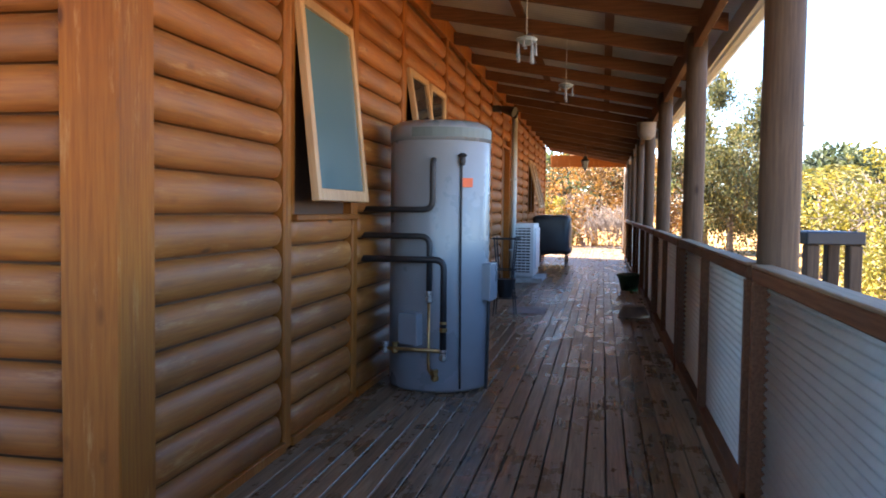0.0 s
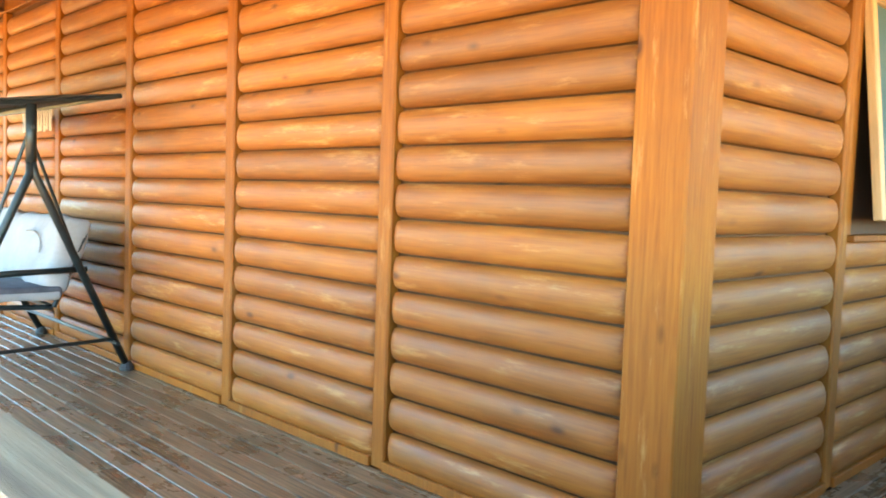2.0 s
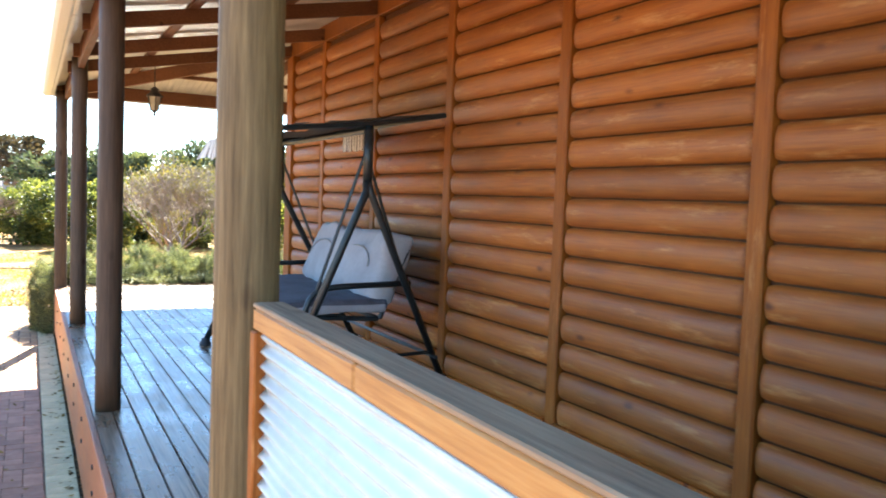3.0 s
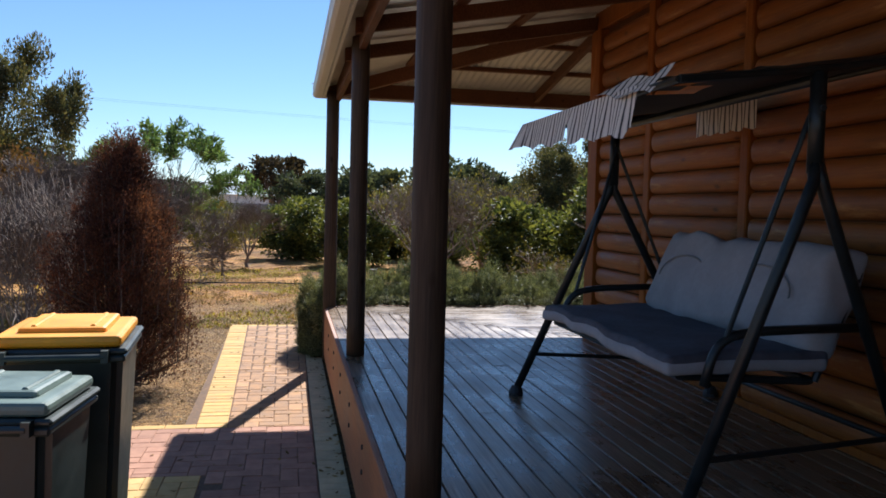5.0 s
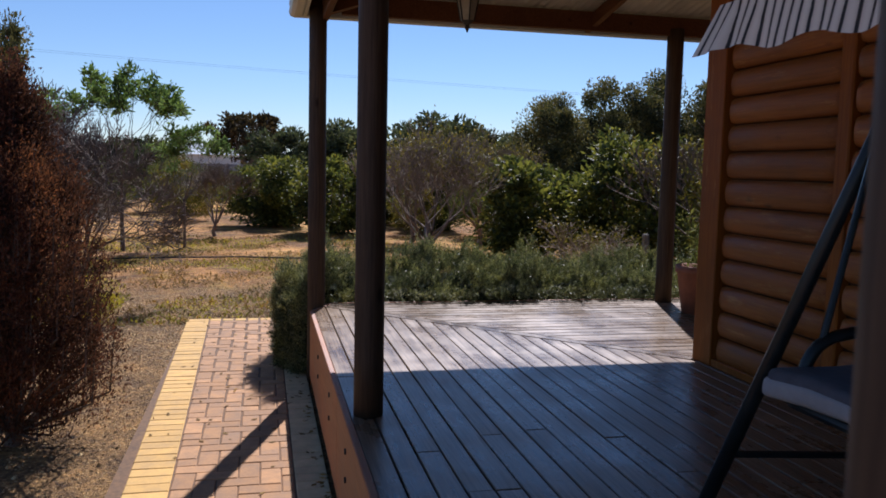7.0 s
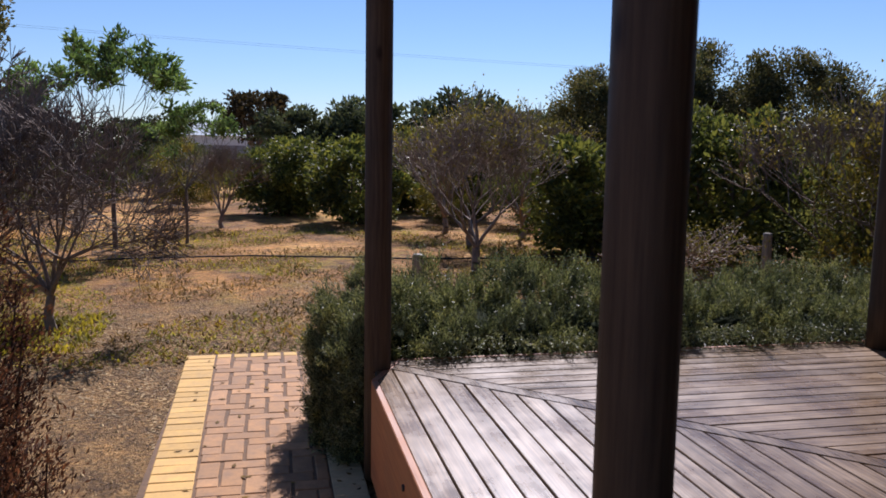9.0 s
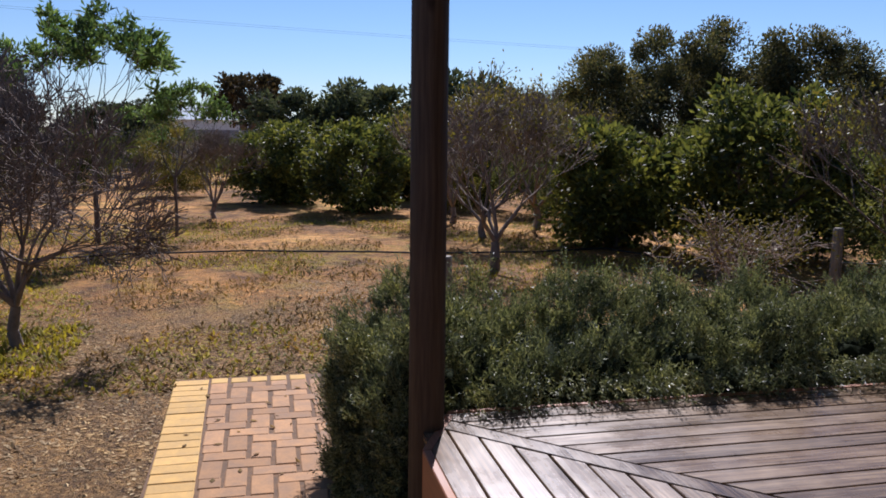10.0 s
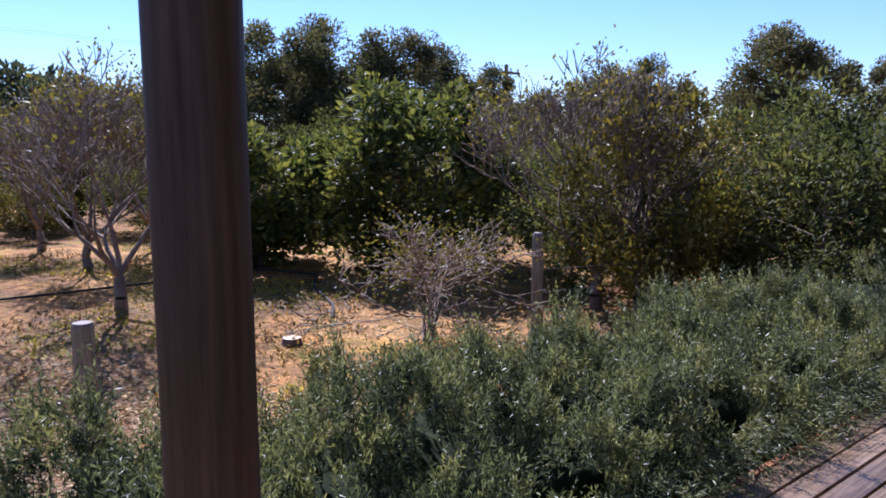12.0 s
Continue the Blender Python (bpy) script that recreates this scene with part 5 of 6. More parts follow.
    # sprigs that hang over the edge of the deck
    ov = (r.uniform(0, 1, n) < 0.03) & (ys > y0 + 0.5) & (ys < y0 + 5)
    base[ov] = np.stack([np.full(ov.sum(), -10.16), ys[ov], r.uniform(0.03, 0.12, ov.sum())], 1)
    d[ov] = np.array([0.9, 0, -0.12]) + r.normal(0, 0.3, (ov.sum(), 3)) * np.array([0.3, 1.2, 0.15])
    L[ov] = r.uniform(0.10, 0.28, ov.sum())
    d /= np.linalg.norm(d, axis=1)[:, None]
    m = 17
    k = np.tile(np.linspace(0.05, 1.0, m), n)
    base = base - d * 0.04
    pts = np.repeat(base, m, 0) + np.repeat(d * L[:, None], m, 0) * k[:, None]
    outs = np.repeat(d, m, 0) * 0.75 + r.normal(0, 0.45, (n * m, 3))
    keep = ~((pts[:, 0] > -10.10) & (pts[:, 2] < 0.015) & (pts[:, 1] > -2.25))
    keep &= pts[:, 2] > GROUND
    link("foliage", leaves("foliage", pts[keep], outs[keep], 0.016, 0.031, 0.24, ROSE, 9, 0.2), g)


hedge()


# dead rust-brown conifer beside the path
def conifer():
    g = tagged(new("conifer"), "half-dead rust-brown upright conifer beside the path", "conifer")
    g.matrix_basis = pose(-8.75, -4.10, GROUND)
    rng = random.Random(8)
    r = np.random.RandomState(8)
    segs, pts, outs = [], [], []
    for s in range(230):
        a = rng.uniform(0, 2 * math.pi)
        h0 = 1.92 * rng.random() ** 1.05
        prof = 0.76 * min(1.0, 0.45 + 0.8 * h0) * max(0.03, 1 - (h0 / 2.05) ** 1.7)
        prof *= 0.92 + 0.75 * noise.noise((math.cos(a) * 1.4, math.sin(a) * 1.4, h0 * 1.5))
        rad = prof * rng.uniform(0.45, 1.0)
        L = rng.uniform(0.22, 0.48)
        p = Vector((0.03 * math.cos(a), 0.03 * math.sin(a), max(0.05, h0 - 0.35)))
        q = Vector((rad * math.cos(a), rad * math.sin(a), h0))
        e = q + Vector((math.cos(a) * 0.03, math.sin(a) * 0.03, L))
        segs += [(p, q, 0.012, 0.008), (q, e, 0.008, 0.003)]
        n = 520
        t = r.uniform(0, 1, n)
        w = (0.125 * (1 - t) ** 0.7 + 0.02)
        pp = np.outer(1 - t, np.array(q)) + np.outer(t, np.array(e)) + r.normal(0, 1, (n, 3)) * w[:, None] * np.array([0.65, 0.65, 0.9])
        pts.append(pp)
        outs.append(np.tile(np.array([math.cos(a) * 0.5, math.sin(a) * 0.5, 1.0]), (n, 1)))
    segs.append((Vector((0, 0, -0.05)), Vector((0, 0, 2.2)), 0.05, 0.012))
    link("trunk", branch_mesh("trunk", segs, BARK), g)
    pts, outs = np.concatenate(pts), np.concatenate(outs)
    keep = pts[:, 2] > 0.03
    link("foliage", leaves("foliage", pts[keep], outs[keep], 0.014, 0.038, 0.3, RUSTY, 3, 0.55), g)


conifer()

bare_big = make_tree("bare grey fruit tree with drooping twigs in dry soil", "tree", 21, 0.35, 0.055, 6, 0.46, 0.06, 0.55, TWIG, kids=(2, 4), shrink=0.80)
bare_mid = make_tree("leafless pruned fruit tree with a low trunk", "tree", 33, 0.35, 0.055, 5, 0.50, 0.16, 0.42, TWIG, kids=(2, 4), shrink=0.80)
bare_leaf = make_tree("nearly bare fruit tree with a few yellow leaves", "tree", 35, 0.35, 0.055, 5, 0.50, 0.18, 0.42, TWIG, kids=(2, 4), shrink=0.80, tip_leaves=(2600, 0.03, 0.06, 0.5, YELLOW))
bare_bush = make_tree("bare twiggy grey shrub among dry weeds", "shrub", 41, 0.0, 0.02, 6, 0.40, 0.12, 0.45, TWIG, name="shrub", stems=7, kids=(2, 3), shrink=0.82)
dry_bush = make_tree("dry spreading shrub with a few pale leaves", "shrub", 44, 0.0, 0.014, 6, 0.28, 0.02, 0.55, PALETWIG, name="shrub", stems=7, kids=(2, 2), shrink=0.84, tip_leaves=(2200, 0.02, 0.045, 0.5, YELLOW))
citrus = make_tree("rounded bright green citrus tree leafy to the ground", "tree", 51, 0.4, 0.06, 2, 0.5, 0.1, 0.6, BARK, crown=(10500, (0, 0, 0.86), (0.98, 0.98, 0.95), 62, 0.32, 0.08, 0.14, 0.5, CITRUS))
citrus_tall = make_tree("tall glossy green citrus tree with low branches", "tree", 57, 0.6, 0.07, 2, 0.7, 0.15, 0.6, BARK, crown=(17000, (0, 0, 1.14), (1.22, 1.22, 1.26), 84, 0.29, 0.08, 0.14, 0.5, CITRUS))
olive_bush = make_tree("wide olive-green shrub turning yellow", "shrub", 61, 0.3, 0.05, 4, 0.6, 0.12, 0.55, TWIG, name="shrub", crown=(21000, (0, 0, 0.82), (1.35, 1.35, 1.02), 110, 0.27, 0.04, 0.08, 0.42, OLIVE))
yellow_bush = make_tree("loose garden shrub with yellowing leaves", "shrub", 67, 0.3, 0.05, 3, 0.5, 0.12, 0.55, TWIG, name="shrub", crown=(7000, (0, 0, 0.9), (1.0, 1.0, 0.85), 70, 0.28, 0.04, 0.09, 0.45, YELLOW))
gum = make_tree("dark bushy gum tree behind the orchard", "tree", 71, 1.2, 0.14, 3, 1.0, 0.2, 0.5, BARK, crown=(30000, (0, 0, 2.7), (2.2, 2.2, 2.3), 54, 0.28, 0.08, 0.16, 0.42, DARKG))
far_tree = make_tree("distant grey-green tree standing on the skyline", "tree", 77, 1.0, 0.12, 2, 0.9, 0.2, 0.5, BARK, crown=(7000, (0, 0, 2.2), (2.6, 2.6, 1.5), 60, 0.26, 0.16, 0.34, 0.45, FARG))
dome_tree = make_tree("distant dark umbrella-shaped tree", "tree", 79, 1.6, 0.2, 2, 1.0, 0.3, 0.6, BARK, crown=(6000, (0, 0, 3.2), (2.1, 2.1, 1.2), 60, 0.26, 0.16, 0.32, 0.45, BROWNG))
ash = make_tree("tall sapling with open sprays of fresh green leaves", "tree", 83, 1.4, 0.038, 4, 0.75, 0.22, 0.48, BARK, kids=(2, 2), tip_leaves=(2600, 0.08, 0.17, 0.34, FRESH))
rust_bush = make_tree("orange-brown autumn shrub in dry soil", "shrub", 87, 0.2, 0.05, 4, 0.5, 0.15, 0.5, TWIG, name="shrub", crown=(6000, (0, 0, 1.2), (1.1, 1.1, 1.1), 70, 0.28, 0.05, 0.10, 0.45, ORLEAF))
cypress = make_tree("slender dark cypress far away", "tree", 89, 0.3, 0.06, 1, 0.4, 0.5, 0.2, BARK, crown=(2500, (0, 0, 2.0), (0.35, 0.35, 1.9), 40, 0.4, 0.12, 0.22, 0.4, DARKG))

# orchard in front of the house
plant(bare_big, -13.95, -4.76, 20, (0.86, 0.86, 1.12))
plant(bare_big, -14.6, -5.9, 260, (0.95, 0.95, 1.25))
plant(bare_big, -15.8, -6.6, 140, 1.1)
plant(bare_mid, -23.85, -3.74, 40, 0.85)
plant(bare_leaf, -17.1, 0.20, 75, 1.15)
plant(bare_leaf, -21.5, 2.3, 200, 1.2)
plant(bare_leaf, -20.2, 0.9, 310, 1.1)
plant(olive_bush, -24.0, 3.6, 90, 1.0)
plant(olive_bush, -22.2, -8.5, 30, 1.0)
plant(citrus, -28.5, 0.8, 10, 1.25)
plant(bare_mid, -22.5, 0.9, 150, 1.0)
plant(bare_bush, -10.2, -5.5, 0, 1.0)
plant(bare_bush, -9.5, -4.95, 210, (0.9, 0.9, 1.2))
plant(bare_bush, -12.0, -5.9, 120, 1.1)
plant(dry_bush, -13.95, 1.65, 30, (1.2, 1.2, 1.0))
plant(citrus, -27.4, -2.4, 0, (1.25, 1.25, 1.08))
plant(citrus, -24.9, -0.75, 70, (1.2, 1.2, 1.1))
plant(citrus, -18.8, 2.75, 130, (1.22, 1.22, 1.08))
plant(citrus, -31.0, -2.0, 200, 1.1)
plant(citrus, -22.0, 6.0, 20, 1.0)
plant(citrus_tall, -17.2, 4.35, 40, (1.12, 1.12, 1.0))
plant(citrus_tall, -26.5, 2.2, 160, 0.8)
plant(yellow_bush, -29.6, -5.0, 10, 1.05)
plant(yellow_bush, -24.5, 1.3, 100, 0.75)
plant(yellow_bush, -19.2, 5.6, 60, 1.2)
plant(olive_bush, -14.3, 5.0, 15, 1.05)
plant(olive_bush, -12.8, 7.4, 130, 1.1)
plant(olive_bush, -16.0, 7.4, 220, 1.1)
plant(olive_bush, -11.6, 10.2, 60, 1.15)
plant(yellow_bush, -13.4, 6.3, 200, 1.15)
plant(yellow_bush, -13.6, 4.2, 20, (1.05, 1.05, 1.3))
plant(olive_bush, -12.5, 5.7, 300, 1.2)
plant(bare_leaf, -13.9, 3.9, 10, 1.15, label="leggy bare tree rising above olive-green shrubs")
for i, (x, y, q) in enumerate(((-33, -8, 1.0), (-34, -5.5, 1.1), (-33.5, 1.0, 1.1), (-34, 3.8, 1.15), (-33, 6.2, 1.1), (-27, 5.2, 1.1), (-25, 8.2, 1.2), (-23.5, 10.8, 1.2), (-20.5, 9.5, 1.2), (-36, -3.2, 0.9), (-36, -11, 1.1), (-30, -9.5, 1.0))):
    plant(olive_bush, x, y, 53 * i, q)
plant(ash, -20.3, -5.3, 0, 1.0)
plant(ash, -21.0, -4.2, 120, 0.72)
plant(ash, -22.5, -6.4, 220, 0.95)
plant(rust_bush, -16.5, -7.2, 0, 1.1)
plant(gum, -25.5, -10.0, 0, (0.8, 0.8, 1.22), label="tall dark gum tree beyond the dead shrubs")
for i, (x, y, s) in enumerate(((-29.5, 7.2, 0.85), (-30.0, 9.6, 0.98), (-30.5, 12.0, 1.05), (-29.5, 14.4, 0.98), (-29, 17.0, 0.8), (-28, 20, 0.72), (-24, 19.0, 0.82), (-21, 22.5, 1.02), (-18, 24, 0.8))):
    plant(gum, x, y, 47 * i, s)
plant(dome_tree, -50.0, -3.4, 0, 1.05)
for i, (x, y, s) in enumerate(((-38, -1.3, 0.85), (-38.5, 0.9, 0.95), (-38, 4.6, 1.05), (-39, 7.0, 0.9), (-45, 10.0, 0.95), (-46, 13.5, 0.9), (-40, -8.5, 0.7), (-44, -14, 1.0), (-36, -16, 1.0), (-52, -20, 1.2), (-55, 2, 0.9), (-56, 7, 0.9), (-58, 18, 1.2), (-50, 24, 1.2), (-44, 30, 1.2), (-36, 34, 1.2), (-28, 36, 1.1), (-60, -10, 0.9))):
    plant(far_tree, x, y, 61 * i, s)
plant(cypress, -52.0, 9.0, 0, 0.85)
plant(cypress, -52.3, 9.8, 90, 0.9)

# garden to the east
plant(gum, 5.6, 26.0, 30, (0.9, 0.9, 1.25), label="open grey-green gum tree in the eastern garden")
plant(yellow_bush, 7.3, 16.5, 0, (1.8, 1.8, 1.85), label="tall yellow-green bush beyond the railing")
plant(yellow_bush, 6.2, 11.0, 80, 1.2)
plant(olive_bush, 8.5, 17.0, 0, 1.0)
plant(rust_bush, 0.9, 25.5, 0, 1.6, label="orange-leaved tree beyond the end of the verandah")
plant(rust_bush, 3.2, 27.0, 90, 1.7)
plant(bare_bush, 1.6, 23.5, 0, 1.2)
plant(yellow_bush, -0.6, 24.5, 0, 1.3)
for i, (x, y, s) in enumerate(((10, 30, 1.1), (16, 27, 1.1), (22, 22, 1.0), (6, 36, 1.2), (-3, 36, 1.2), (1, 40, 1.3), (28, 14, 1.1), (13, 38, 1.2))):
    plant(far_tree, x, y, 41 * i, s)


def palm(x, y):
    g = tagged(new("palm_tree"), "small palm with arching pale fronds", "palm")
    g.matrix_basis = pose(x, y, GROUND)
    part("trunk", tubed([(0, 0, -0.05), (0.03, 0, 1.2), (0, 0.02, 2.3)], [0.14, 0.10, 0.11], 10), BARK, g)
    for i in range(14):
        a = i * 2.4
        pts, outs = [], []
        for k in range(26):
            t = k / 25
            rr = 1.3 * t
            z = 2.3 + 0.75 * math.sin(t * 2.4) - 0.55 * t * t + 0.1 * (i % 3)
            for s in (-1, 1):
                pts.append((rr * math.cos(a), rr * math.sin(a), z))
                outs.append((math.cos(a) * 0.7 - s * math.sin(a), math.sin(a) * 0.7 + s * math.cos(a), -0.25))
        link("frond", leaves("frond", np.array(pts), np.array(outs), 0.25, 0.4, 0.09, YELLOW, i, 0.08), g)


palm(7.3, 21.5)

g = thing("garden_bench", "dark timber potting bench beyond the railing", "bench", (3.15, 4.6, GROUND), 8)
part("top", boxed(-0.24, 0.20, -0.25, 0.3, 1.50, 1.60, bev=0.01), BLACK, g)
for x in (-0.18, 0.14):
    for y in (-0.18, 0.22):
        part("leg", boxed(x - 0.05, x + 0.05, y - 0.05, y + 0.05, 0.0, 1.5, bev=0.01), POST, g)
r = np.random.RandomState(2)
link("plant", leaves("plant", np.array([0, 0, 0.39]) + np.abs(r.normal(0, 1, (260, 3))) * np.array([0.02, 0.02, 0.16]) + r.normal(0, 0.06, (260, 3)), np.tile(np.array([0, 0, 1.0]), (260, 1)), 0.04, 0.09, 0.3, OLIVE, 3), bpy.data.objects["pot_plant"])

# low weeds, leaf litter and gravel
r = np.random.RandomState(12)


def scatter(name, label, category, n, mat, lo, hi, asp, area, patches, seed, up=0.3, z=GROUND - 0.028, flat=0.85):
    q = np.random.RandomState(seed)
    x = q.uniform(area[0], area[1], n * 3)
    y = q.uniform(area[2], area[3], n * 3)
    ok = np.array([noise.noise((a * patches, b * patches, seed * 1.7)) for a, b in zip(x, y)]) > -0.02
    on_path = (x > -12.8) & (x < 3) & (y > -3.35) & (y < -2.2) | (x > -7.45) & (x < 3) & (y < -2.2) & (y > -8) | (x > -9.99) & (y > -2.3)
    ok &= ~on_path
    x, y = x[ok][:n], y[ok][:n]
    pts = np.stack([x, y, np.full(len(x), z)], 1)
    outs = np.tile(np.array([0, 0, up]), (len(x), 1))
    me = leaves(name, pts, outs, lo, hi, asp, mat, seed, 0.7, flat)
    for v in me.vertices:
        v.co.z = max(v.co.z, z + 0.002)
    tagged(new(name, me), label, category, kind="stuff")


LITTER = leafy("dry_leaf_litter", (0.24, 0.14, 0.06), (0.58, 0.42, 0.22), 0.85, 0.2)
DRYGRASS = leafy("dry_brown_grass", (0.12, 0.07, 0.02), (0.40, 0.25, 0.065), 0.8, 0.3)
GRASS = leafy("yellow_green_weeds", (0.22, 0.19, 0.025), (0.55, 0.45, 0.05), 0.7, 0.4)
scatter("leaf_litter", "dry curled leaves scattered over the soil", "leaf litter", 18000, LITTER, 0.015, 0.05, 0.5, (-15, -7.4, -8, 0), 0.7, 5, 0.05)
scatter("leaf_litter", "pale dry leaves beyond the hedge", "leaf litter", 15000, LITTER, 0.02, 0.055, 0.5, (-17, -11.2, -2.5, 5), 0.5, 6, 0.05)
scatter("weeds", "low yellow-green weeds in patches", "weeds", 19000, GRASS, 0.03, 0.08, 0.35, (-23, -12.5, -7.5, 2.5), 0.45, 7, 0.5, flat=0.5)
scatter("dry_grass", "short brown dried grass over the soil", "grass", 26000, DRYGRASS, 0.03, 0.085, 0.3, (-24, -12.5, -8.5, 3.5), 0.9, 10, 0.5, flat=0.45)
scatter("weeds", "weeds round the foot of a tree", "weeds", 1500, GRASS, 0.04, 0.09, 0.4, (-14.6, -13.0, -5.4, -4.3), 0.9, 8, 0.7, flat=0.3)
scatter("weeds", "green ground cover at the end of the verandah", "weeds", 3000, FRESH, 0.10, 0.25, 0.4, (-1.5, 3.5, 21.0, 24.0), 0.5, 9, 1.0, flat=0.2)

lrng = np.random.RandomState(44)
lx = np.concatenate([lrng.uniform(-10.4, -2.0, 150), lrng.uniform(-12.5, -7.5, 60), lrng.uniform(-7.2, -3.0, 60)])
ly = np.concatenate([-2.25 - np.abs(lrng.normal(0, 0.07, 150)), lrng.uniform(-3.3, -2.5, 60), lrng.uniform(-3.6, -2.5, 60)])
lp = np.stack([lx, ly, np.full(len(lx), GROUND + 0.004)], 1)
lm = leaves("fallen_leaves", lp, np.tile(np.array([0, 0, 0.1]), (len(lx), 1)), 0.025, 0.06, 0.55, DRYGRASS, 45, 0.8, 0.9)
for lv in lm.vertices:
    lv.co.z = max(lv.co.z, GROUND + 0.003)
tagged(new("fallen_leaves", lm), "brown dead leaves lying on the brick path", "leaf litter", kind="stuff")

GR_V, GRNT, GRB = material("loose_gravel", 0.9)
gcol = ramp(GRNT, GRNT.nodes.new("ShaderNodeNewGeometry").outputs["Random Per Island"], [(0.0, (0.21, 0.124, 0.045)), (0.5, (0.43, 0.270, 0.108)), (1.0, (0.72, 0.51, 0.24))])
GRNT.links.new(gcol, GRB.inputs["Base Color"])
q = np.random.RandomState(31)
v, f = [], []
count = 0
while count < 45000:
    x, y = q.uniform(-16.5, -7.3), q.uniform(-5.8, 0.2)
    if (x > -12.76 and y > -3.36) or (x > -7.4) or (x > -11.4 and y > -2.6):
        count += 1
        continue
    s = q.uniform(0.004, 0.010) if q.uniform() < 0.96 else q.uniform(0.010, 0.024)
    k = len(v)
    z = GROUND - 0.03
    a = q.uniform(0, 6.28)
    for i in range(4):
        v.append((x + s * math.cos(a + i * 1.57) * q.uniform(0.7, 1.2), y + s * math.sin(a + i * 1.57) * q.uniform(0.7, 1.2), z))
    v.append((x, y, z + s * q.uniform(0.5, 1.0)))
    f += [(k, k + 1, k + 4), (k + 1, k + 2, k + 4), (k + 2, k + 3, k + 4), (k + 3, k, k + 4)]
    count += 1
tagged(new("gravel", from_arrays("gravel", v, f, GR_V)), "loose brown and grey gravel beyond the path", "gravel", kind="stuff")


# fence posts, stump, hose and distance
def fence_post(x, y, h, r0, label):
    g = thing("fence_post", label, "fence post", (x, y, GROUND - 0.03), group="old fence posts")
    bm = bmesh.new()
    lathe(bm, [(r0 * 1.05, 0), (r0, h * 0.5), (r0 * 0.98, h - 0.02), (r0 * 0.85, h)], 12)
    for w in bm.verts:
        w.co.x += 0.008 * noise.noise(w.co * 7)
    part("shaft", bm, GREYWOOD, g, smooth=False)


fence_post(-13.4, 2.42, 0.95, 0.05, "weathered grey timber fence post among shrubs")
fence_post(-13.2, -1.37, 0.80, 0.06, "short weathered fence post behind the hedge")
for z in (0.25, 0.45):
    w = thing("fence_wire", "slack rusty fence wire between old posts", "fence wire", (0, 0, 0))
    part("wire", tubed([(-13.4, 2.42, GROUND + z + 0.15), (-13.45, 4.4, GROUND + z + 0.02), (-13.5, 6.5, GROUND + z + 0.1)], 0.004, 4), STEEL, w)
g = thing("stump", "pale cut tree stump in the litter", "stump", (-14.75, 0.80, GROUND - 0.03))
bm = bmesh.new()
lathe(bm, [(0.10, 0.0), (0.085, 0.03), (0.08, 0.06)], 14)
part("bark", bm, BARK, g)
bm = bmesh.new()
lathe(bm, [(0.078, 0.061), (0.0, 0.066)], 14)
part("cut_face", bm, SILL, g)
g = thing("garden_hose", "black irrigation hose lying across the dry ground", "hose", (0, 0, GROUND - 0.012))
pts = [(-18.6 + 0.25 * math.sin(i * 0.5) - 0.15 * math.sin(i * 0.21), -9.0 + 0.6 * i, 0.008 + 0.012 * math.sin(i * 1.1) ** 2) for i in range(20)]
pts += [(-18.0 + 0.35 * k + 0.1 * math.sin(k * 1.3), 3.0 + 0.12 * k - 0.3 * k, 0.01) for k in range(1, 9)]
part("hose", tubed(pts, 0.014, 6), plain("dusty_black_hose", (0.03, 0.026, 0.022), 0.95, 0, 0.3, 10, 0), g)
g = thing("far_fence", "long grey sheet fence beyond the orchard", "fence")
for i in range(14):
    part("sheet", boxed(-45.02, -44.98, -17 + i * 2.0, -15.02 + i * 2.0, GROUND, 1.15), plain("grey_fence_sheet", (0.30, 0.30, 0.31), 0.6) if i == 0 else bpy.data.materials["grey_fence_sheet"], g)


def far_house(x, y, w, d, h):
    g = thing("far_house", "low pale house far beyond the trees", "house", (x, y, GROUND))
    part("wall", boxed(-d / 2, d / 2, -w / 2, w / 2, 0, h), WHITE, g)
    bm = bmesh.new()
    a = [bm.verts.new(p) for p in ((-d / 2 - 0.3, -w / 2 - 0.3, h), (d / 2 + 0.3, -w / 2 - 0.3, h), (d / 2 + 0.3, w / 2 + 0.3, h), (-d / 2 - 0.3, w / 2 + 0.3, h))]
    t = [bm.verts.new((0, -w / 2 + 1.2, h + 1.1)), bm.verts.new((0, w / 2 - 1.2, h + 1.1))]
    bm.faces.new((a[0], a[1], t[0]))
    bm.faces.new((a[1], a[2], t[1], t[0]))
    bm.faces.new((a[2], a[3], t[1]))
    bm.faces.new((a[3], a[0], t[0], t[1]))
    part("roof", bm, CREAM, g)
    for k in (-0.25, 0.2):
        part("window", boxed(d / 2 + 0.002, d / 2 + 0.03, w * k - 0.6, w * k + 0.6, h * 0.35, h * 0.75), GLASS, g)


far_house(-75, -6, 11, 7, 2.5)
far_house(-70, 13, 9, 6, 2.4)


def power_pole(x, y, h):
    g = thing("power_pole", "distant timber power pole with a crossarm", "power pole", (x, y, GROUND))
    part("pole", tubed([(0, 0, 0), (0, 0, h)], [0.16, 0.1], 10), BARK, g)
    part("crossarm", boxed(-0.06, 0.06, -1.0, 1.0, h - 0.5, h - 0.38), BARK, g)
    for k in (-0.9, 0.0, 0.9):
        part("insulator", tubed([(0, k, h - 0.38), (0, k, h - 0.2)], 0.06, 6), WHITE, g)


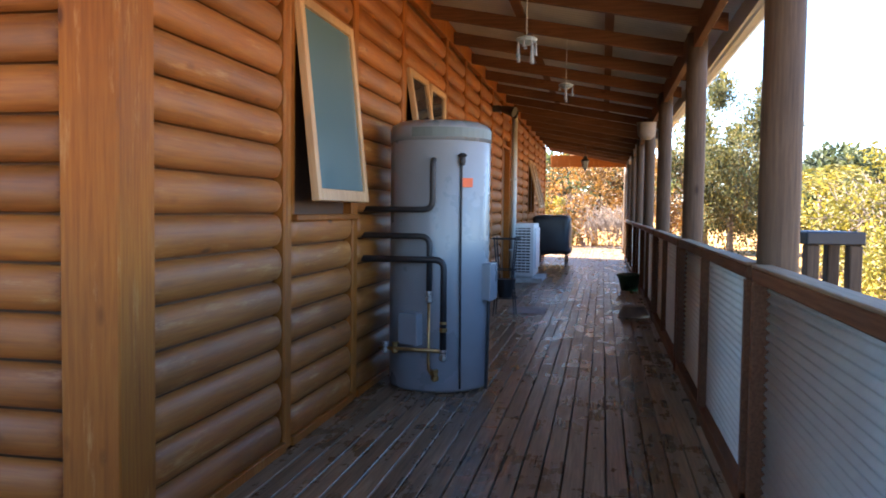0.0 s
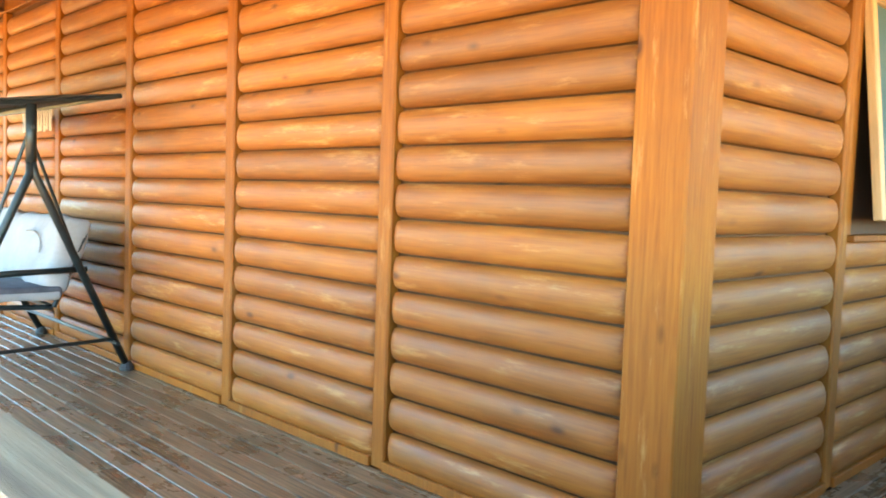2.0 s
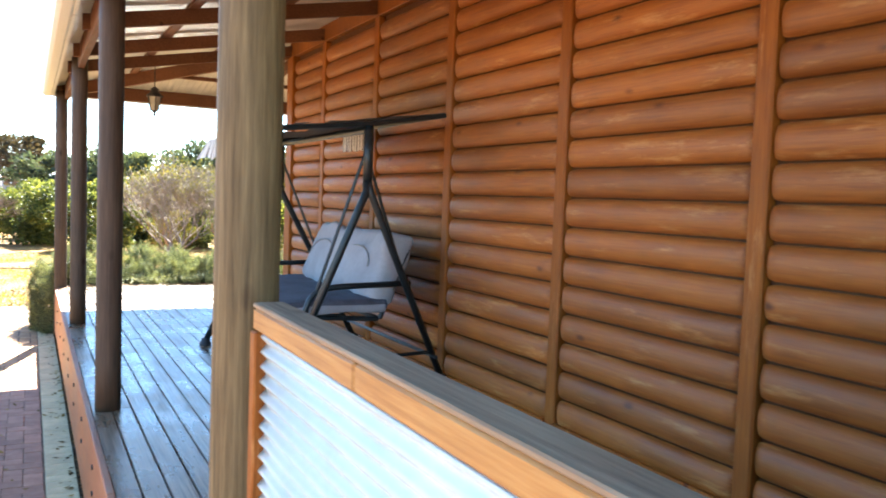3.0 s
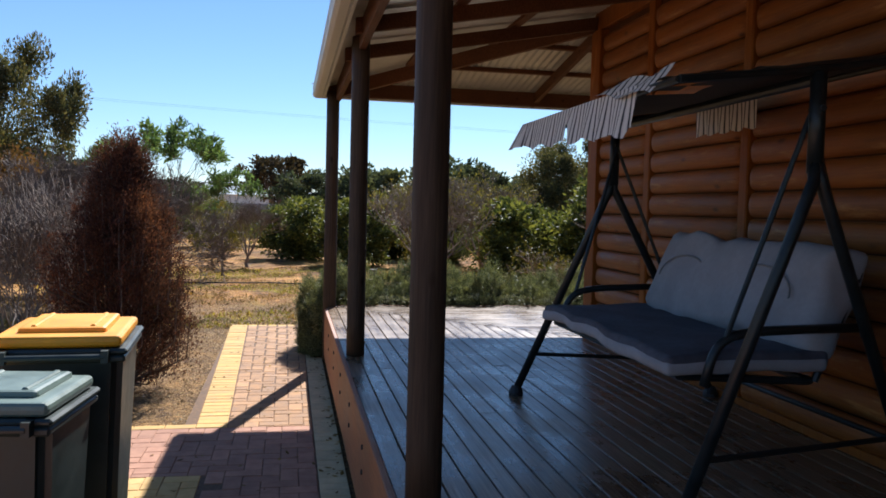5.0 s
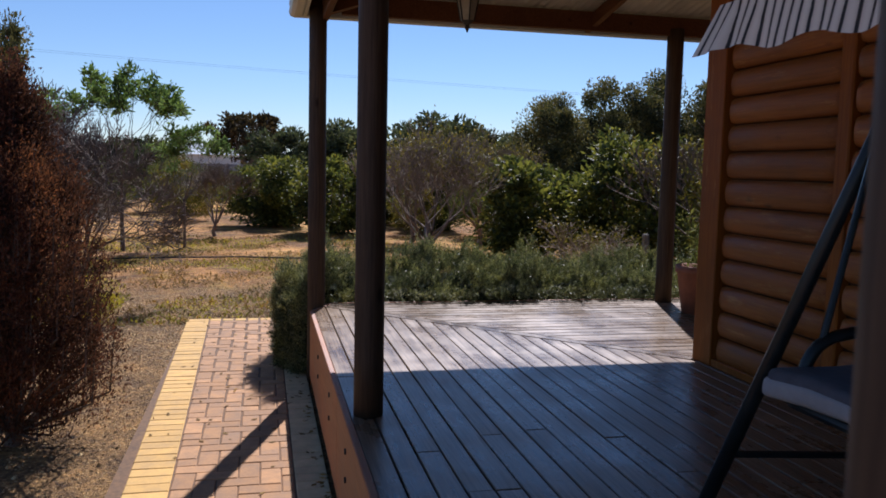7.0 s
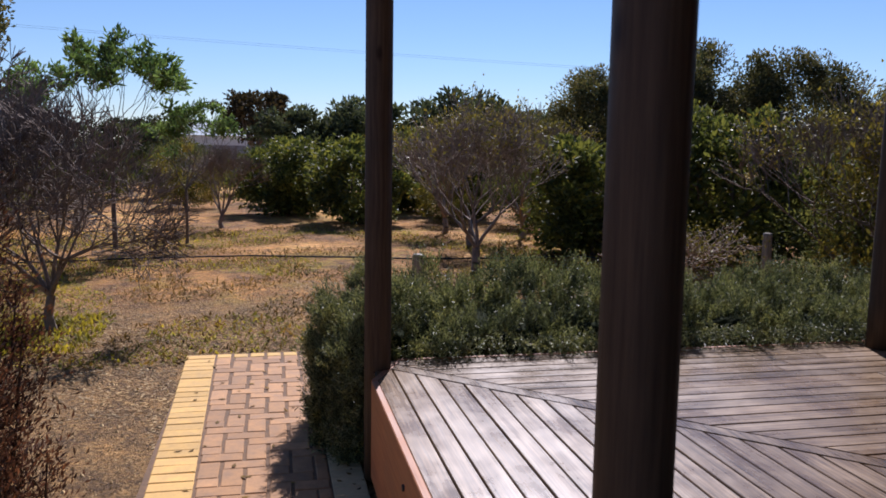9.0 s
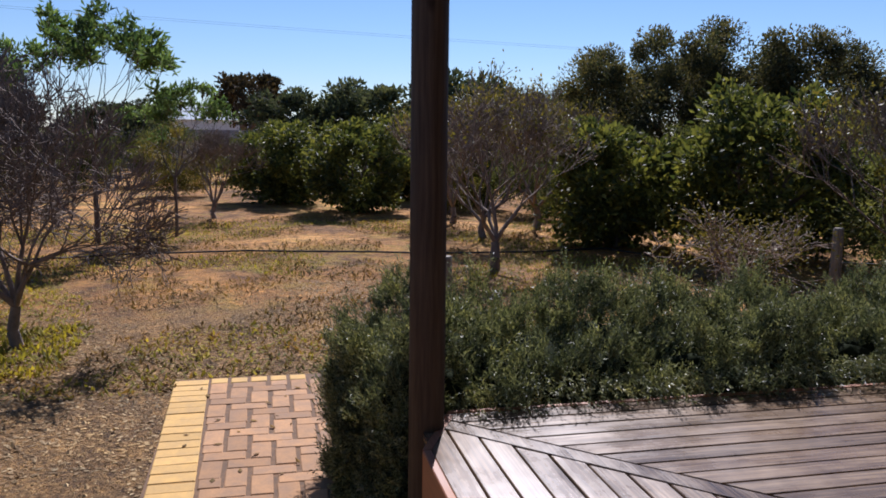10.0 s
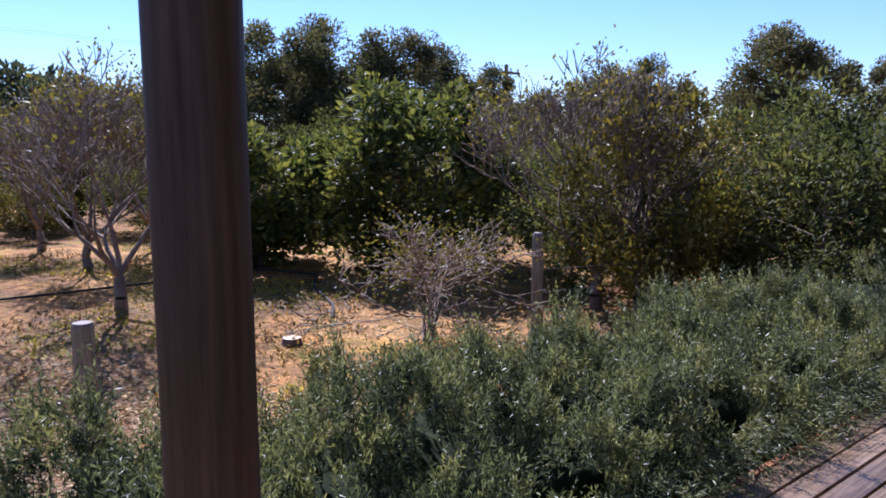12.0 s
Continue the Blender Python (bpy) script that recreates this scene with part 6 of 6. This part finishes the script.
power_pole(-58, -60, 10.4)
power_pole(-58, 45, 6.6)
power_pole(-40, 29.5, 5.6)
g = thing("power_line", "thin power lines sagging across the sky", "power line")
for k in (-0.5, 0.5):
    pts = [(-58 + k, -60 + 105 * t, 10.0 - 3.8 * t - 2.4 * t * (1 - t)) for t in [i / 20 for i in range(21)]]
    part("wire", tubed(pts, 0.006, 4), BLACK, g)


# ---- brick paving: the pieces of the path ----
RED = plain("red_clay_paver", (0.43, 0.235, 0.105), 0.85, 0, 0.22, 9, 0.3, spread=(0.76, 1.14))
BUFF = plain("yellow_clay_paver", (0.62, 0.38, 0.115), 0.85, 0, 0.14, 9, 0.3, spread=(0.85, 1.1))
JOINT = plain("sandy_joint", (0.17, 0.098, 0.05), 0.95, 0, 0.3, 30, 0.3)
P = 0.1145
PALE = plain("pale_cream_paver", (0.62, 0.475, 0.25), 0.85, 0, 0.12, 9, 0.25, spread=(0.88, 1.08))
path = thing("pavement", "red herringbone brick path with a yellow brick border", "path", kind="structure")
bm = bmesh.new()
box(bm, -12.74, -7.3, -3.40, -2.25, GROUND - 0.08, GROUND - 0.006)
box(bm, -7.3, 3.0, -7.0, -2.25, GROUND - 0.08, GROUND - 0.006)
part("bedding", bm, JOINT, path)
PAVERS = {}


def paver_mesh(w, d, mat):
    key = (round(w, 3), round(d, 3), mat.name)
    if key not in PAVERS:
        bm = bmesh.new()
        c = 0.005
        lo = [(-w / 2, -d / 2), (w / 2, -d / 2), (w / 2, d / 2), (-w / 2, d / 2)]
        hi = [(-w / 2 + c, -d / 2 + c), (w / 2 - c, -d / 2 + c), (w / 2 - c, d / 2 - c), (-w / 2 + c, d / 2 - c)]
        a = [bm.verts.new((x, y, -0.04)) for x, y in lo]
        b = [bm.verts.new((x, y, -0.004)) for x, y in lo]
        e = [bm.verts.new((x, y, 0.0)) for x, y in hi]
        bm.faces.new(e)
        for i in range(4):
            j = (i + 1) % 4
            bm.faces.new((a[i], a[j], b[j], b[i]))
            bm.faces.new((b[i], b[j], e[j], e[i]))
        PAVERS[key] = mesh_of("brick", bm, mat)
    return PAVERS[key]


prng = random.Random(17)


def paver(x0, x1, y0, y1, mat):
    g = 0.0035
    if x1 - x0 < 0.02 or y1 - y0 < 0.02:
        return
    ym = (y0 + y1) / 2
    if x0 < -7.4:
        ym -= 0.021 * (-7.4 - x0) * min(1.0, max(0.0, (-2.46 - ym) / 0.6))
    ob = link("brick", paver_mesh(x1 - x0 - g, y1 - y0 - g, mat), path)
    ob.matrix_basis = pose((x0 + x1) / 2, ym, GROUND + prng.uniform(-0.002, 0.002), prng.gauss(0, 0.35), prng.gauss(0, 0.35), prng.gauss(0, 0.4))


def herringbone(x0, x1, y0, y1):
    out = []
    nx, ny = int((x1 - x0) / P) + 3, int((y1 - y0) / P) + 3
    for i in range(-2, nx):
        for j in range(-2, ny):
            c = (i - j) % 4
            if c == 0:
                q = (i, i + 2, j, j + 1)
            elif c == 3:
                q = (i, i + 1, j, j + 2)
            else:
                continue
            a, b = max(x0, x0 + q[0] * P), min(x1, x0 + q[1] * P)
            e, f = max(y0, y0 + q[2] * P), min(y1, y0 + q[3] * P)
            if b - a > 0.02 and f - e > 0.02:
                out.append((a, b, e, f))
    return out


for q in herringbone(-12.60, -7.30, -3.07, -2.43):
    paver(*q, RED)
x = -12.70
while x < -7.35:
    paver(x, x + P, -3.31, -3.075, BUFF)
    x += P
y = -3.07
while y < -2.5:
    paver(-12.72, -12.605, y, y + P, BUFF)
    y += P
x = -11.0
while x < -3.2:
    paver(x, x + P, -2.425, -2.245, PALE)
    x += P
y = -3.31
while y > -5.6:
    paver(-7.42, -7.305, y - 2 * P, y, BUFF)
    y -= 2 * P


def joined(name, rects, mat):
    v, f = [], []
    for a, b, e, g in rects:
        k = len(v)
        z = GROUND + prng.uniform(-0.002, 0.002)
        h, c = 0.0018, 0.005
        for zz, m in ((-0.04, h), (-0.004, h), (0.0, c)):
            v += [(a + m, e + m, z + zz), (b - m, e + m, z + zz), (b - m, g - m, z + zz), (a + m, g - m, z + zz)]
        f.append((k + 8, k + 9, k + 10, k + 11))
        for lv in (0, 4):
            for i in range(4):
                j = (i + 1) % 4
                f.append((k + lv + i, k + lv + j, k + lv + 4 + j, k + lv + 4 + i))
    ob = link(name, from_arrays(name, v, f, mat), path)
    tagged(ob, kind="stuff")


RED_J, nt, b = material("red_clay_paving", 0.85)
c = vary(nt, ramp(nt, noise_tex(nt, 9, 6), [(0.35, (0.35, 0.17, 0.10)), (0.65, (0.46, 0.235, 0.14))]), 0.82, 1.12, True)
nt.links.new(c, b.inputs["Base Color"])
BUFF_J, nt, b = material("yellow_clay_paving", 0.85)
c = vary(nt, ramp(nt, noise_tex(nt, 9, 6), [(0.35, (0.54, 0.33, 0.10)), (0.65, (0.66, 0.42, 0.15))]), 0.85, 1.1, True)
nt.links.new(c, b.inputs["Base Color"])
red = [q for q in herringbone(-7.30, 2.9, -6.9, -2.43) if not (q[0] < -4.2 and q[1] > -6.2 and q[2] < -3.15 and q[3] > -4.4)]
PAD_EDGE = [(max(q[0], -7.3), min(q[1], -6.2), q[2], q[3]) for q in herringbone(-7.30, 2.9, -6.9, -2.43) if q[0] < -6.2 < q[1] and -4.4 < q[2] < -3.15]
joined("paving", red + PAD_EDGE, RED_J)
joined("border", [(-3.2 + P * i, -3.2 + P * (i + 1), -2.425, -2.245) for i in range(52)], PALE)
PAD = (-6.2, -4.2, -4.4, -3.15)
joined("bin_pad", herringbone(*PAD), BUFF_J)
